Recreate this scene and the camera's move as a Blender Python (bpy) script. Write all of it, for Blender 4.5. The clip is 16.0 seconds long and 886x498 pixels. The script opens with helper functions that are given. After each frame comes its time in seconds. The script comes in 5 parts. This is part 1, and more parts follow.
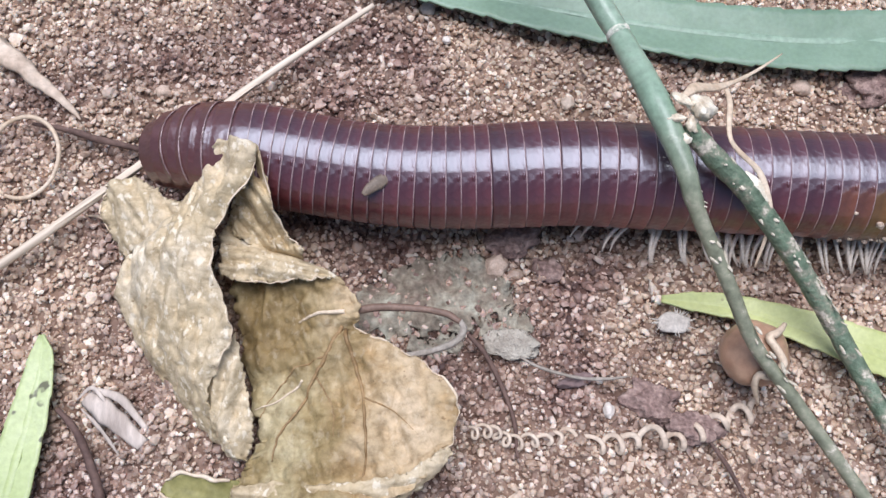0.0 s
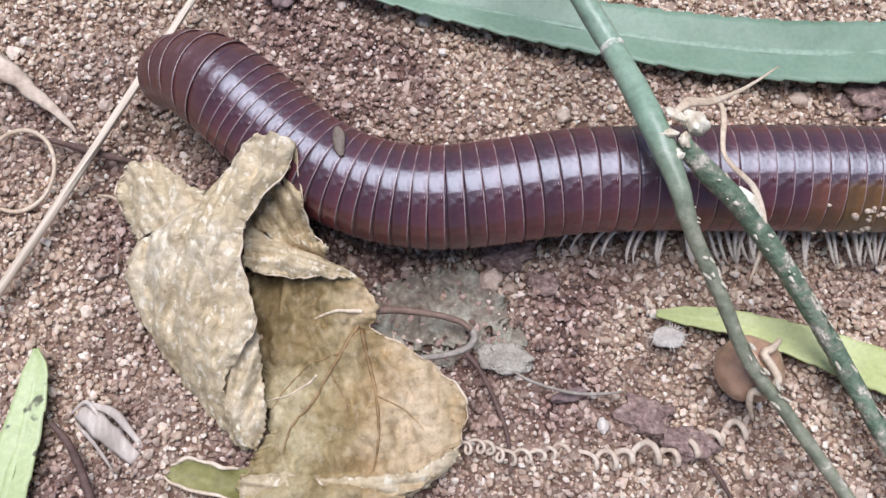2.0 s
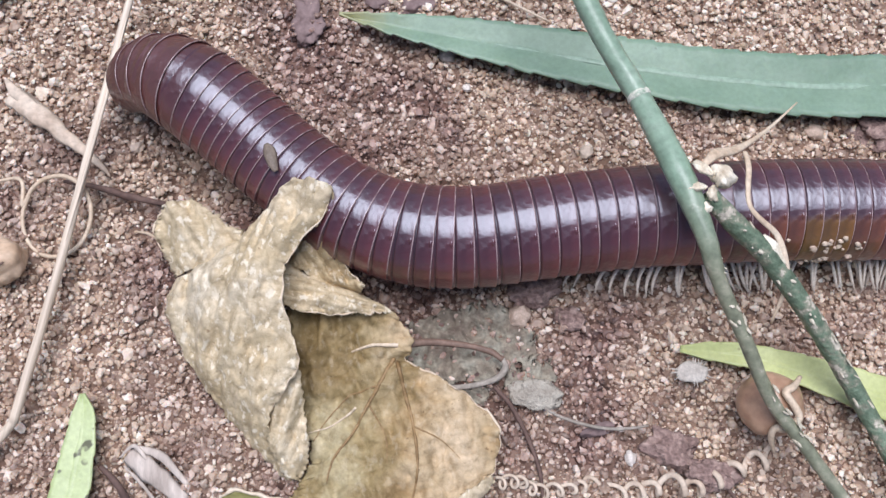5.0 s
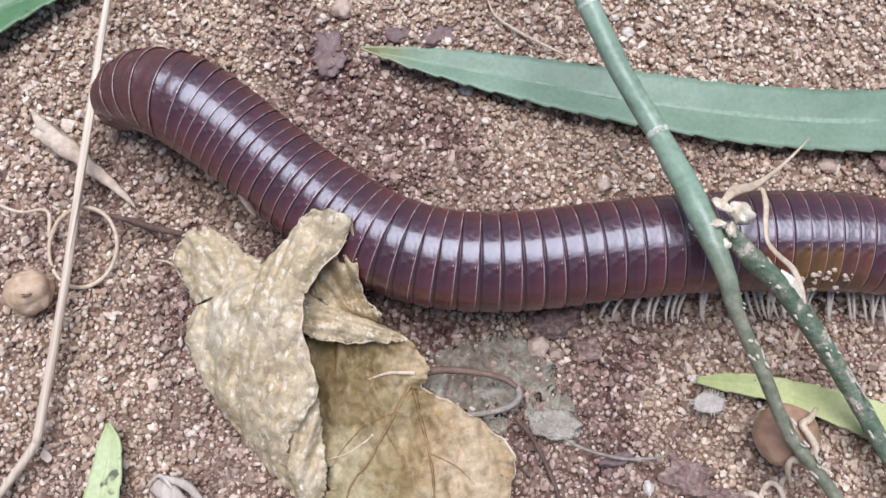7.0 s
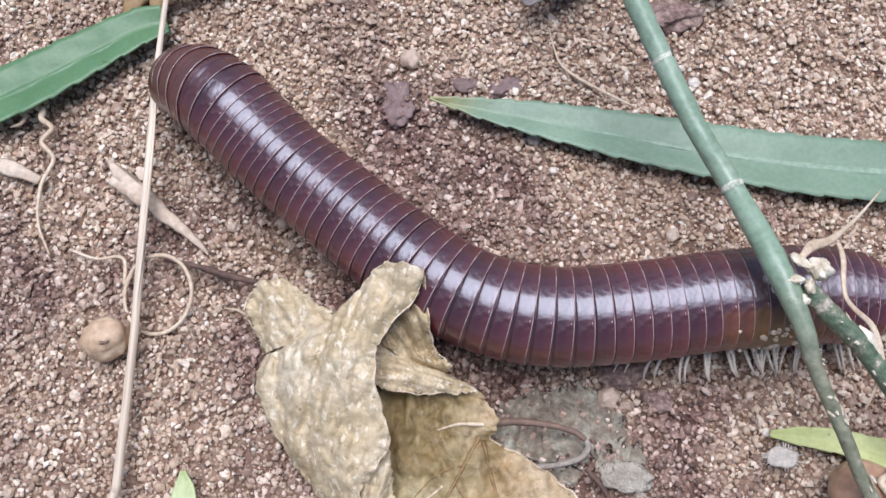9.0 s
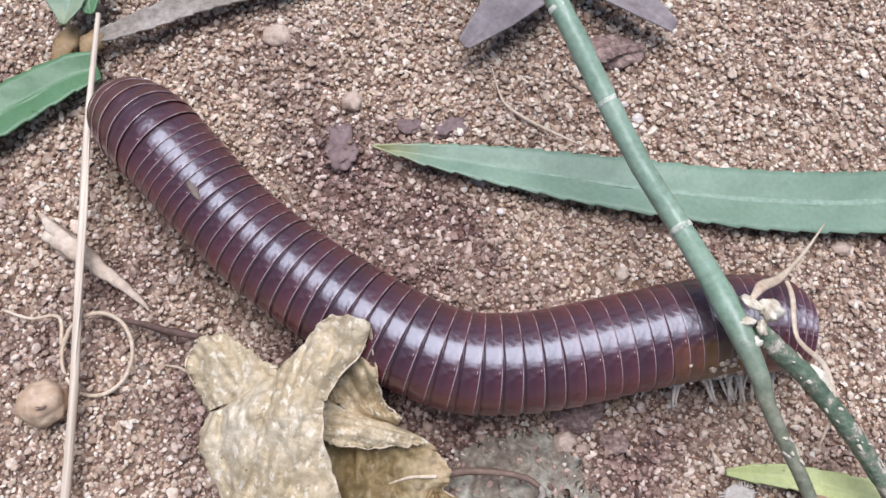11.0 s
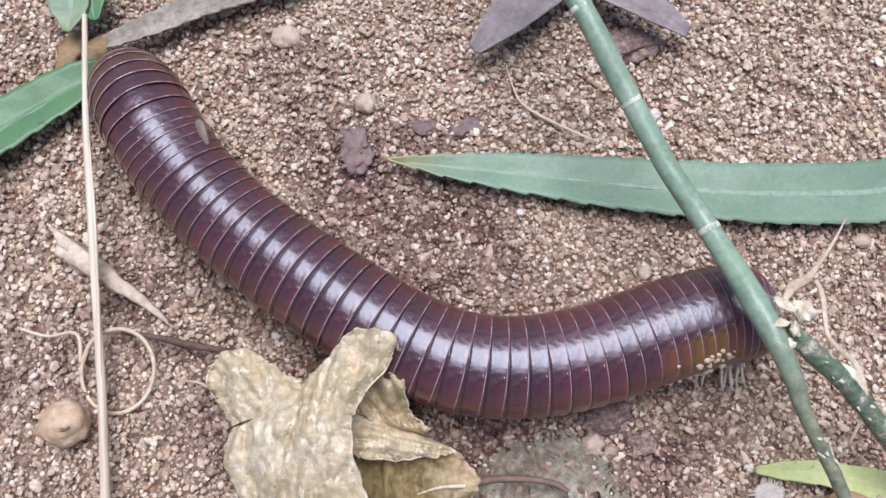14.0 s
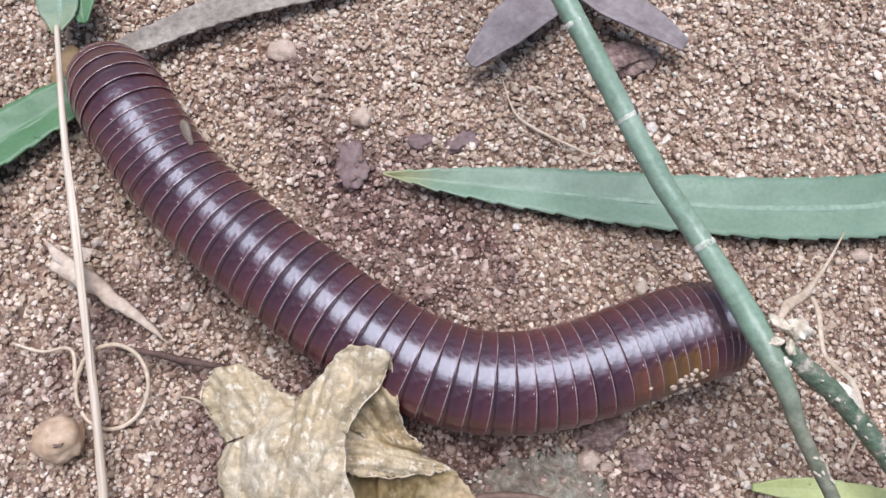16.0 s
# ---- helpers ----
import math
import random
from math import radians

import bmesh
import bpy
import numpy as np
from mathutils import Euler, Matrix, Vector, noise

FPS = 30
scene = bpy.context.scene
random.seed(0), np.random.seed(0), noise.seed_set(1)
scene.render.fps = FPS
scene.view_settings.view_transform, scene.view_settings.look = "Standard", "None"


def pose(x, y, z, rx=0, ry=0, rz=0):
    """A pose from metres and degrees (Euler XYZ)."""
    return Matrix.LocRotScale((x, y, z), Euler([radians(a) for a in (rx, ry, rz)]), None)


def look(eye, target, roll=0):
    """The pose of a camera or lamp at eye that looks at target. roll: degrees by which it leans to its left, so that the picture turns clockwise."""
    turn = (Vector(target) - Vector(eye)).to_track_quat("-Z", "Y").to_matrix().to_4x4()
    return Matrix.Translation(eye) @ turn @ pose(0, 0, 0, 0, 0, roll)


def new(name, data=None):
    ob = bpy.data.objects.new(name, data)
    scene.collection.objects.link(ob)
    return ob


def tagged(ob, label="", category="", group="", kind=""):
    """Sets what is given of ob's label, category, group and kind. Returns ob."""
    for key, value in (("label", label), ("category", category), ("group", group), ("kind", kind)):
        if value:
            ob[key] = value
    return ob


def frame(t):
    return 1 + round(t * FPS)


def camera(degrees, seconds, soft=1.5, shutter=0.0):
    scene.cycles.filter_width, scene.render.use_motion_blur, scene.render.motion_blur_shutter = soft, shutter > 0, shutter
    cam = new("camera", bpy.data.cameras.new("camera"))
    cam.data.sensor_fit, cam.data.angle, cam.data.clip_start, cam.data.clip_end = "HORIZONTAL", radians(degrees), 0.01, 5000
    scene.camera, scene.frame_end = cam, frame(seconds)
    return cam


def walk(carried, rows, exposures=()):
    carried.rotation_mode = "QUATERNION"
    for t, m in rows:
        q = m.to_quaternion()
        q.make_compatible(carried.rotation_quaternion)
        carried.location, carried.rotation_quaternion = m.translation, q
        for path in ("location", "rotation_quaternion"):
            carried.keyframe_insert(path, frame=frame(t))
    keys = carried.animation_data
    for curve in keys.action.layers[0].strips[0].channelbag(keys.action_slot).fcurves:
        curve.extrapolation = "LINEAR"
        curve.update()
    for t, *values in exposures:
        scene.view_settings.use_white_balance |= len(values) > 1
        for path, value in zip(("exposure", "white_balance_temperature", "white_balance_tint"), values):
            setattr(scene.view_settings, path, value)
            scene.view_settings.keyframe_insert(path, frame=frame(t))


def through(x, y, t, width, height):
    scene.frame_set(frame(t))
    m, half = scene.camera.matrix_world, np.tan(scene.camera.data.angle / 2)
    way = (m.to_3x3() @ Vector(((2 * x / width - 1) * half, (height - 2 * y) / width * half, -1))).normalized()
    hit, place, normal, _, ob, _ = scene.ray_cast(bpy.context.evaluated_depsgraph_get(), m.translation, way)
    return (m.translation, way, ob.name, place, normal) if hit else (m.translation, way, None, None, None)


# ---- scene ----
MM = 0.001

# ---- camera ----
cam = camera(50.0, 16.0, shutter=0.5)
PATH = [
    (0, (0.00235, -0.04207, 0.11861), (0.00388, -0.00262, 0.00530), 1.61),
    (0.5, (0.00311, -0.04155, 0.11867), (0.00439, -0.00226, 0.00529), 1.06),
    (1, (0.00429, -0.04100, 0.11849), (0.00480, -0.00197, 0.00501), -0.14),
    (1.5, (0.00520, -0.04065, 0.11852), (0.00533, -0.00155, 0.00507), -0.53),
    (2, (0.00459, -0.04042, 0.11890), (0.00471, -0.00083, 0.00562), -0.30),
    (2.5, (0.00402, -0.04000, 0.12004), (0.00548, 0.00037, 0.00705), 1.35),
    (3, (0.00164, -0.03953, 0.12083), (0.00247, 0.00092, 0.00786), 0.28),
    (3.2, (0.00097, -0.03919, 0.12098), (0.00263, 0.00101, 0.00793), 1.36),
    (5.3, (-0.00191, -0.02910, 0.12696), (0.00001, 0.00413, 0.01167), 1.86),
    (5.5, (-0.00249, -0.02887, 0.12731), (-0.00080, 0.00499, 0.01220), 1.52),
    (6, (-0.00476, -0.02897, 0.12766), (-0.00433, 0.00508, 0.01259), -0.27),
    (6.5, (-0.00559, -0.02859, 0.12776), (-0.00545, 0.00540, 0.01267), -0.60),
    (7, (-0.00459, -0.02787, 0.12903), (-0.00224, 0.00705, 0.01425), 2.52),
    (7.5, (-0.00484, -0.02704, 0.12977), (-0.00307, 0.00864, 0.01522), 1.49),
    (8, (-0.00683, -0.02650, 0.13025), (-0.00690, 0.00988, 0.01590), -0.97),
    (8.5, (-0.00941, -0.02566, 0.13045), (-0.00910, 0.01218, 0.01657), -0.41),
    (9, (-0.01115, -0.02516, 0.13080), (-0.01171, 0.01322, 0.01710), -1.54),
    (9.5, (-0.01116, -0.02458, 0.13114), (-0.01184, 0.01598, 0.01821), -1.58),
    (10, (-0.00992, -0.02347, 0.13136), (-0.01176, 0.01665, 0.01828), -3.19),
    (10.2, (-0.00990, -0.02275, 0.13129), (-0.00908, 0.01791, 0.01840), 0.15),
    (12.3, (-0.01699, -0.01587, 0.12850), (-0.00821, 0.01894, 0.01399), 9.19),
    (12.5, (-0.01748, -0.01565, 0.12851), (-0.00854, 0.01867, 0.01387), 9.50),
    (13, (-0.01784, -0.01547, 0.12878), (-0.00858, 0.01944, 0.01434), 9.93),
    (13.5, (-0.01755, -0.01503, 0.12930), (-0.00758, 0.02035, 0.01506), 10.73),
    (14, (-0.01727, -0.01451, 0.12973), (-0.00827, 0.02152, 0.01562), 9.18),
    (14.5, (-0.01665, -0.01410, 0.12979), (-0.00753, 0.02235, 0.01583), 9.30),
    (15, (-0.01647, -0.01345, 0.12981), (-0.00714, 0.02318, 0.01592), 9.60),
    (15.5, (-0.01616, -0.01309, 0.12977), (-0.00779, 0.02385, 0.01590), 8.15),
    (16, (-0.01565, -0.01278, 0.12996), (-0.00735, 0.02357, 0.01590), 8.11),
]
walk(cam, [(t, look(eye, target, roll)) for t, eye, target, roll in PATH],
     [(0, 0.99), (1, 0.98), (1.5, 0.94), (3, 0.92), (5.5, 0.91), (7, 0.87), (8.5, 0.90), (10, 0.90), (12.5, 0.89), (14, 0.93), (16, 0.89)])

# ---- light: an overcast sky, brightest overhead ----
world = bpy.data.worlds.new("overcast_sky")
scene.world = world
world.use_nodes = True
sky = world.node_tree.nodes.new("ShaderNodeTexSky")
sky.sky_type = "NISHITA"
sky.sun_disc = False
sky.sun_elevation = radians(78)
sky.sun_rotation = radians(20)
back = world.node_tree.nodes["Background"]
back.inputs["Strength"].default_value = 0.05
world.node_tree.links.new(sky.outputs["Color"], back.inputs["Color"])
sun_data = bpy.data.lights.new("sun", "SUN")
sun_data.energy = 2.4
sun_data.angle = radians(44)
sun_data.color = (0.905, 0.91, 1.0)
sun = new("sun", sun_data)
sun.matrix_world = look((-0.025, 0.08, 0.5), (0.0, 0.0, 0.0))


# ---- materials ----
def material(name, rough=0.6, spec=0.4):
    m = bpy.data.materials.new(name)
    m.use_nodes = True
    b = m.node_tree.nodes["Principled BSDF"]
    b.inputs["Roughness"].default_value = rough
    b.inputs["Specular IOR Level"].default_value = spec
    return m, m.node_tree.nodes, m.node_tree.links, b


def noise_node(nodes, links, scale, detail=3.0, rough=0.6, vector=None, stretch=None):
    n = nodes.new("ShaderNodeTexNoise")
    n.inputs["Scale"].default_value = scale
    n.inputs["Detail"].default_value = detail
    n.inputs["Roughness"].default_value = rough
    if vector is None:
        vector = nodes.new("ShaderNodeTexCoord").outputs["Object"]
    if stretch:
        mp = nodes.new("ShaderNodeMapping")
        mp.inputs["Scale"].default_value = stretch
        links.new(vector, mp.inputs["Vector"])
        vector = mp.outputs["Vector"]
    links.new(vector, n.inputs["Vector"])
    return n.outputs["Fac"]


def ramp(nodes, links, fac, stops, mode="LINEAR"):
    r = nodes.new("ShaderNodeValToRGB")
    r.color_ramp.interpolation = mode
    el = r.color_ramp.elements
    while len(el) < len(stops):
        el.new(0.5)
    for e, (p, c) in zip(el, stops):
        e.position = p
        e.color = (*c, 1.0)
    links.new(fac, r.inputs["Fac"])
    return r.outputs["Color"]


def mix(nodes, links, fac, a, b, blend="MIX"):
    m = nodes.new("ShaderNodeMix")
    m.data_type, m.blend_type = "RGBA", blend
    for socket, v in ((m.inputs[0], fac), (m.inputs[6], a), (m.inputs[7], b)):
        if isinstance(v, (int, float)):
            socket.default_value = v
        elif isinstance(v, tuple):
            socket.default_value = (*v, 1.0)
        else:
            links.new(v, socket)
    return m.outputs[2]


def add_bump(nodes, links, b, fac, strength, distance):
    n = nodes.new("ShaderNodeBump")
    n.inputs["Strength"].default_value = strength
    n.inputs["Distance"].default_value = distance
    links.new(fac, n.inputs["Height"])
    links.new(n.outputs["Normal"], b.inputs["Normal"])


def mottled(name, stops, scale, rough=0.6, spec=0.4, fine=None, fine_amount=0.5, bump=0.3, distance=0.0002, stretch=None, mode="LINEAR"):
    """A surface that varies at two scales, with fine relief."""
    m, nodes, links, b = material(name, rough, spec)
    big = noise_node(nodes, links, scale, 4.0, 0.65, stretch=stretch)
    col = ramp(nodes, links, big, stops, mode)
    small = noise_node(nodes, links, fine or scale * 6, 3.0, 0.6, stretch=stretch)
    grain = ramp(nodes, links, small, [(0.3, (0.55, 0.55, 0.55)), (0.7, (1.25, 1.25, 1.25))])
    col = mix(nodes, links, fine_amount, col, grain, "MULTIPLY")
    links.new(col, b.inputs["Base Color"])
    add_bump(nodes, links, b, small, bump, distance)
    return m


def sand_colour(nodes, links, pick, vector):
    """Quartz, feldspar and iron-stained grains, darker where the soil is humous."""
    pale = ramp(nodes, links, pick, [
        (0.0, (0.390, 0.280, 0.212)), (0.10, (0.530, 0.408, 0.312)), (0.26, (0.640, 0.512, 0.405)),
        (0.44, (0.560, 0.425, 0.322)), (0.56, (0.730, 0.610, 0.500)), (0.72, (0.470, 0.340, 0.252)),
        (0.86, (0.830, 0.730, 0.620)), (0.95, (0.250, 0.168, 0.132))], "CONSTANT")
    soil = ramp(nodes, links, pick, [
        (0.0, (0.200, 0.126, 0.106)), (0.20, (0.350, 0.232, 0.194)), (0.38, (0.250, 0.160, 0.136)),
        (0.56, (0.460, 0.325, 0.274)), (0.74, (0.105, 0.064, 0.057)), (0.86, (0.640, 0.512, 0.443))], "CONSTANT")
    big = noise_node(nodes, links, 60.0, 5.0, 0.62, vector)
    sep = nodes.new("ShaderNodeSeparateXYZ")
    links.new(vector, sep.inputs["Vector"])
    clean = nodes.new("ShaderNodeMapRange")
    clean.inputs["From Min"].default_value = 0.015
    clean.inputs["From Max"].default_value = 0.050
    clean.inputs["To Max"].default_value = 0.20
    links.new(sep.outputs["Y"], clean.inputs["Value"])
    east = nodes.new("ShaderNodeMapRange")
    east.inputs["From Min"].default_value = -0.010
    east.inputs["From Max"].default_value = 0.050
    east.inputs["To Min"].default_value = -0.03
    east.inputs["To Max"].default_value = 0.10
    links.new(sep.outputs["X"], east.inputs["Value"])
    both = nodes.new("ShaderNodeMath")
    links.new(clean.outputs["Result"], both.inputs[0])
    links.new(east.outputs["Result"], both.inputs[1])
    less = nodes.new("ShaderNodeMath")
    less.operation = "SUBTRACT"
    links.new(big, less.inputs[0])
    links.new(both.outputs[0], less.inputs[1])
    amount = less.outputs[0]
    for centre, reach, more in (((-0.014, 0.034, 0.0), 0.026, 0.20), ((-0.030, 0.058, 0.0), 0.016, 0.10), ((0.014, -0.017, 0.0), 0.019, 0.12), ((-0.040, 0.012, 0.0), 0.012, 0.05), ((-0.056, -0.004, 0.0), 0.026, -0.14)):
        away = nodes.new("ShaderNodeVectorMath")
        away.operation = "DISTANCE"
        away.inputs[1].default_value = centre
        links.new(vector, away.inputs[0])
        humus = nodes.new("ShaderNodeMapRange")
        humus.inputs["From Min"].default_value = reach
        humus.inputs["From Max"].default_value = reach * 0.3
        humus.inputs["To Max"].default_value = more
        links.new(away.outputs["Value"], humus.inputs["Value"])
        total = nodes.new("ShaderNodeMath")
        links.new(amount, total.inputs[0])
        links.new(humus.outputs["Result"], total.inputs[1])
        amount = total.outputs[0]
    patch = ramp(nodes, links, amount, [(0.42, (0, 0, 0)), (0.64, (1, 1, 1))])
    return mix(nodes, links, patch, pale, soil)


def sand_grain_material():
    m, nodes, links, b = material("sand_grain", 0.45, 0.45)
    b.inputs["Subsurface Weight"].default_value = 0.5
    b.inputs["Subsurface Radius"].default_value = (0.0011, 0.0008, 0.0006)
    geo = nodes.new("ShaderNodeNewGeometry")
    vec = nodes.new("ShaderNodeTexCoord").outputs["Object"]
    col = sand_colour(nodes, links, geo.outputs["Random Per Island"], vec)
    tint = noise_node(nodes, links, 1800.0, 2.0, 0.6, vec)
    col = mix(nodes, links, 0.45, col, ramp(nodes, links, tint, [(0.3, (0.66, 0.64, 0.62)), (0.7, (1.25, 1.22, 1.21))]), "MULTIPLY")
    links.new(col, b.inputs["Base Color"])
    add_bump(nodes, links, b, tint, 0.6, 0.00025)
    return m


def soil_material(name="soil", gap_shade=(0.40, 0.335, 0.315)):
    m, nodes, links, b = material(name, 0.85, 0.25)
    vec = nodes.new("ShaderNodeTexCoord").outputs["Object"]
    cell = nodes.new("ShaderNodeTexVoronoi")
    cell.inputs["Scale"].default_value = 1100.0
    links.new(vec, cell.inputs["Vector"])
    sep = nodes.new("ShaderNodeSeparateColor")
    links.new(cell.outputs["Color"], sep.inputs["Color"])
    col = sand_colour(nodes, links, sep.outputs["Red"], vec)
    # soil darkened throughout, painting in the shade of the gaps between grains
    col = mix(nodes, links, 1.0, col, gap_shade, "MULTIPLY")
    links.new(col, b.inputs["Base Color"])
    inv = nodes.new("ShaderNodeMath")
    inv.operation = "SUBTRACT"
    inv.inputs[0].default_value = 1.0
    links.new(cell.outputs["Distance"], inv.inputs[1])
    add_bump(nodes, links, b, inv.outputs[0], 0.8, 0.0004)
    return m


def cuticle_material(name, back_colour, flank_colour, low=-0.0035, high=0.0055, worn=None, groove_shade=True):
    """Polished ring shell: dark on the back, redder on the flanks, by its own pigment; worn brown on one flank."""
    m, nodes, links, b = material(name, 0.4, 1.0)
    tc = nodes.new("ShaderNodeTexCoord").outputs["Object"]
    sep = nodes.new("ShaderNodeSeparateXYZ")
    links.new(tc, sep.inputs["Vector"])

    def band(socket, lo, hi):
        span = nodes.new("ShaderNodeMapRange")
        span.inputs["From Min"].default_value = lo
        span.inputs["From Max"].default_value = hi
        links.new(socket, span.inputs["Value"])
        return span.outputs["Result"]

    blotch = noise_node(nodes, links, 420.0, 4.0, 0.6, tc)
    uneven = nodes.new("ShaderNodeMath")
    uneven.operation = "MULTIPLY_ADD"
    uneven.inputs[1].default_value = 0.006
    links.new(blotch, uneven.inputs[0])
    links.new(sep.outputs["Z"], uneven.inputs[2])
    col = mix(nodes, links, band(uneven.outputs[0], low + 0.003, high + 0.003), flank_colour, back_colour)
    info = nodes.new("ShaderNodeObjectInfo")
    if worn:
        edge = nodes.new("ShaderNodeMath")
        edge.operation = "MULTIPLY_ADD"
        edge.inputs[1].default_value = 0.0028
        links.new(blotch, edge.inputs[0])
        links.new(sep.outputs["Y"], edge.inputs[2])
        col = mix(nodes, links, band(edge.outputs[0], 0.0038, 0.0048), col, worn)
    col = mix(nodes, links, 0.6, col, ramp(nodes, links, blotch, [(0.3, (0.7, 0.66, 0.64)), (0.7, (1.3, 1.25, 1.2))]), "MULTIPLY")
    # shade painted dark into the groove before each ring; hind half a little redder
    if groove_shade:
        hind = ramp(nodes, links, band(sep.outputs["X"], -0.0014, 0.0014), [(0.0, (1.5, 1.35, 1.25)), (0.28, (1.2, 1.1, 1.05)), (0.5, (0.85, 0.82, 0.84)), (0.79, (0.9, 0.86, 0.88)), (0.83, (0.4, 0.38, 0.4)), (0.89, (0.4, 0.38, 0.4)), (0.93, (0.9, 0.86, 0.88))])
        col = mix(nodes, links, 0.85, col, hind, "MULTIPLY")
    col = mix(nodes, links, 0.45, col, ramp(nodes, links, info.outputs["Random"], [(0.0, (0.66, 0.66, 0.68)), (1.0, (1.35, 1.25, 1.2))]), "MULTIPLY")
    links.new(col, b.inputs["Base Color"])
    links.new(ramp(nodes, links, blotch, [(0.3, (0.32, 0.32, 0.32)), (0.75, (0.47, 0.47, 0.47))]), b.inputs["Roughness"])
    wavy = noise_node(nodes, links, 210.0, 3.0, 0.5, tc)
    pits = noise_node(nodes, links, 800.0, 3.0, 0.5, tc)
    add_bump(nodes, links, b, mix(nodes, links, 0.20, wavy, pits), 0.75, 0.0008)
    b.inputs["Specular Tint"].default_value = (0.76, 0.85, 1.0, 1.0)
    b.inputs["IOR"].default_value = 1.54
    b.inputs["Coat Weight"].default_value = 0.34
    b.inputs["Coat Roughness"].default_value = 0.13
    return m


def leaf_material(name, a, b_col, spot, rough=0.45, spec=0.4, through=0.15, dot=0.70, tip=None):
    m, nodes, links, b = material(name, rough, spec)
    tc = nodes.new("ShaderNodeTexCoord").outputs["Object"]
    big = noise_node(nodes, links, 70.0, 4.0, 0.6, tc)
    col = ramp(nodes, links, big, [(0.3, a), (0.7, b_col)])
    fine = noise_node(nodes, links, 1500.0, 3.0, 0.6, tc)
    col = mix(nodes, links, 0.4, col, ramp(nodes, links, fine, [(0.3, (0.75, 0.75, 0.75)), (0.7, (1.2, 1.2, 1.2))]), "MULTIPLY")
    dots = noise_node(nodes, links, 420.0, 2.0, 0.5, tc)
    mask = ramp(nodes, links, dots, [(dot, (0, 0, 0)), (dot + 0.05, (1, 1, 1))])
    col = mix(nodes, links, mask, col, spot)
    if tip:
        # the tip, where the leaf has its origin, is drying
        far = nodes.new("ShaderNodeVectorMath")
        far.operation = "LENGTH"
        links.new(tc, far.inputs[0])
        dry = nodes.new("ShaderNodeMath")
        dry.operation = "MULTIPLY_ADD"
        dry.inputs[1].default_value = 0.006
        links.new(dots, dry.inputs[0])
        links.new(far.outputs["Value"], dry.inputs[2])
        col = mix(nodes, links, ramp(nodes, links, dry.outputs[0], [(0.0045, (0.9, 0.9, 0.9)), (0.0125, (0, 0, 0))]), col, tip)
    links.new(col, b.inputs["Base Color"])
    add_bump(nodes, links, b, fine, 0.25, 0.00015)
    b.inputs["Subsurface Weight"].default_value = through
    b.inputs["Subsurface Radius"].default_value = (0.0008, 0.0008, 0.0004)
    return m


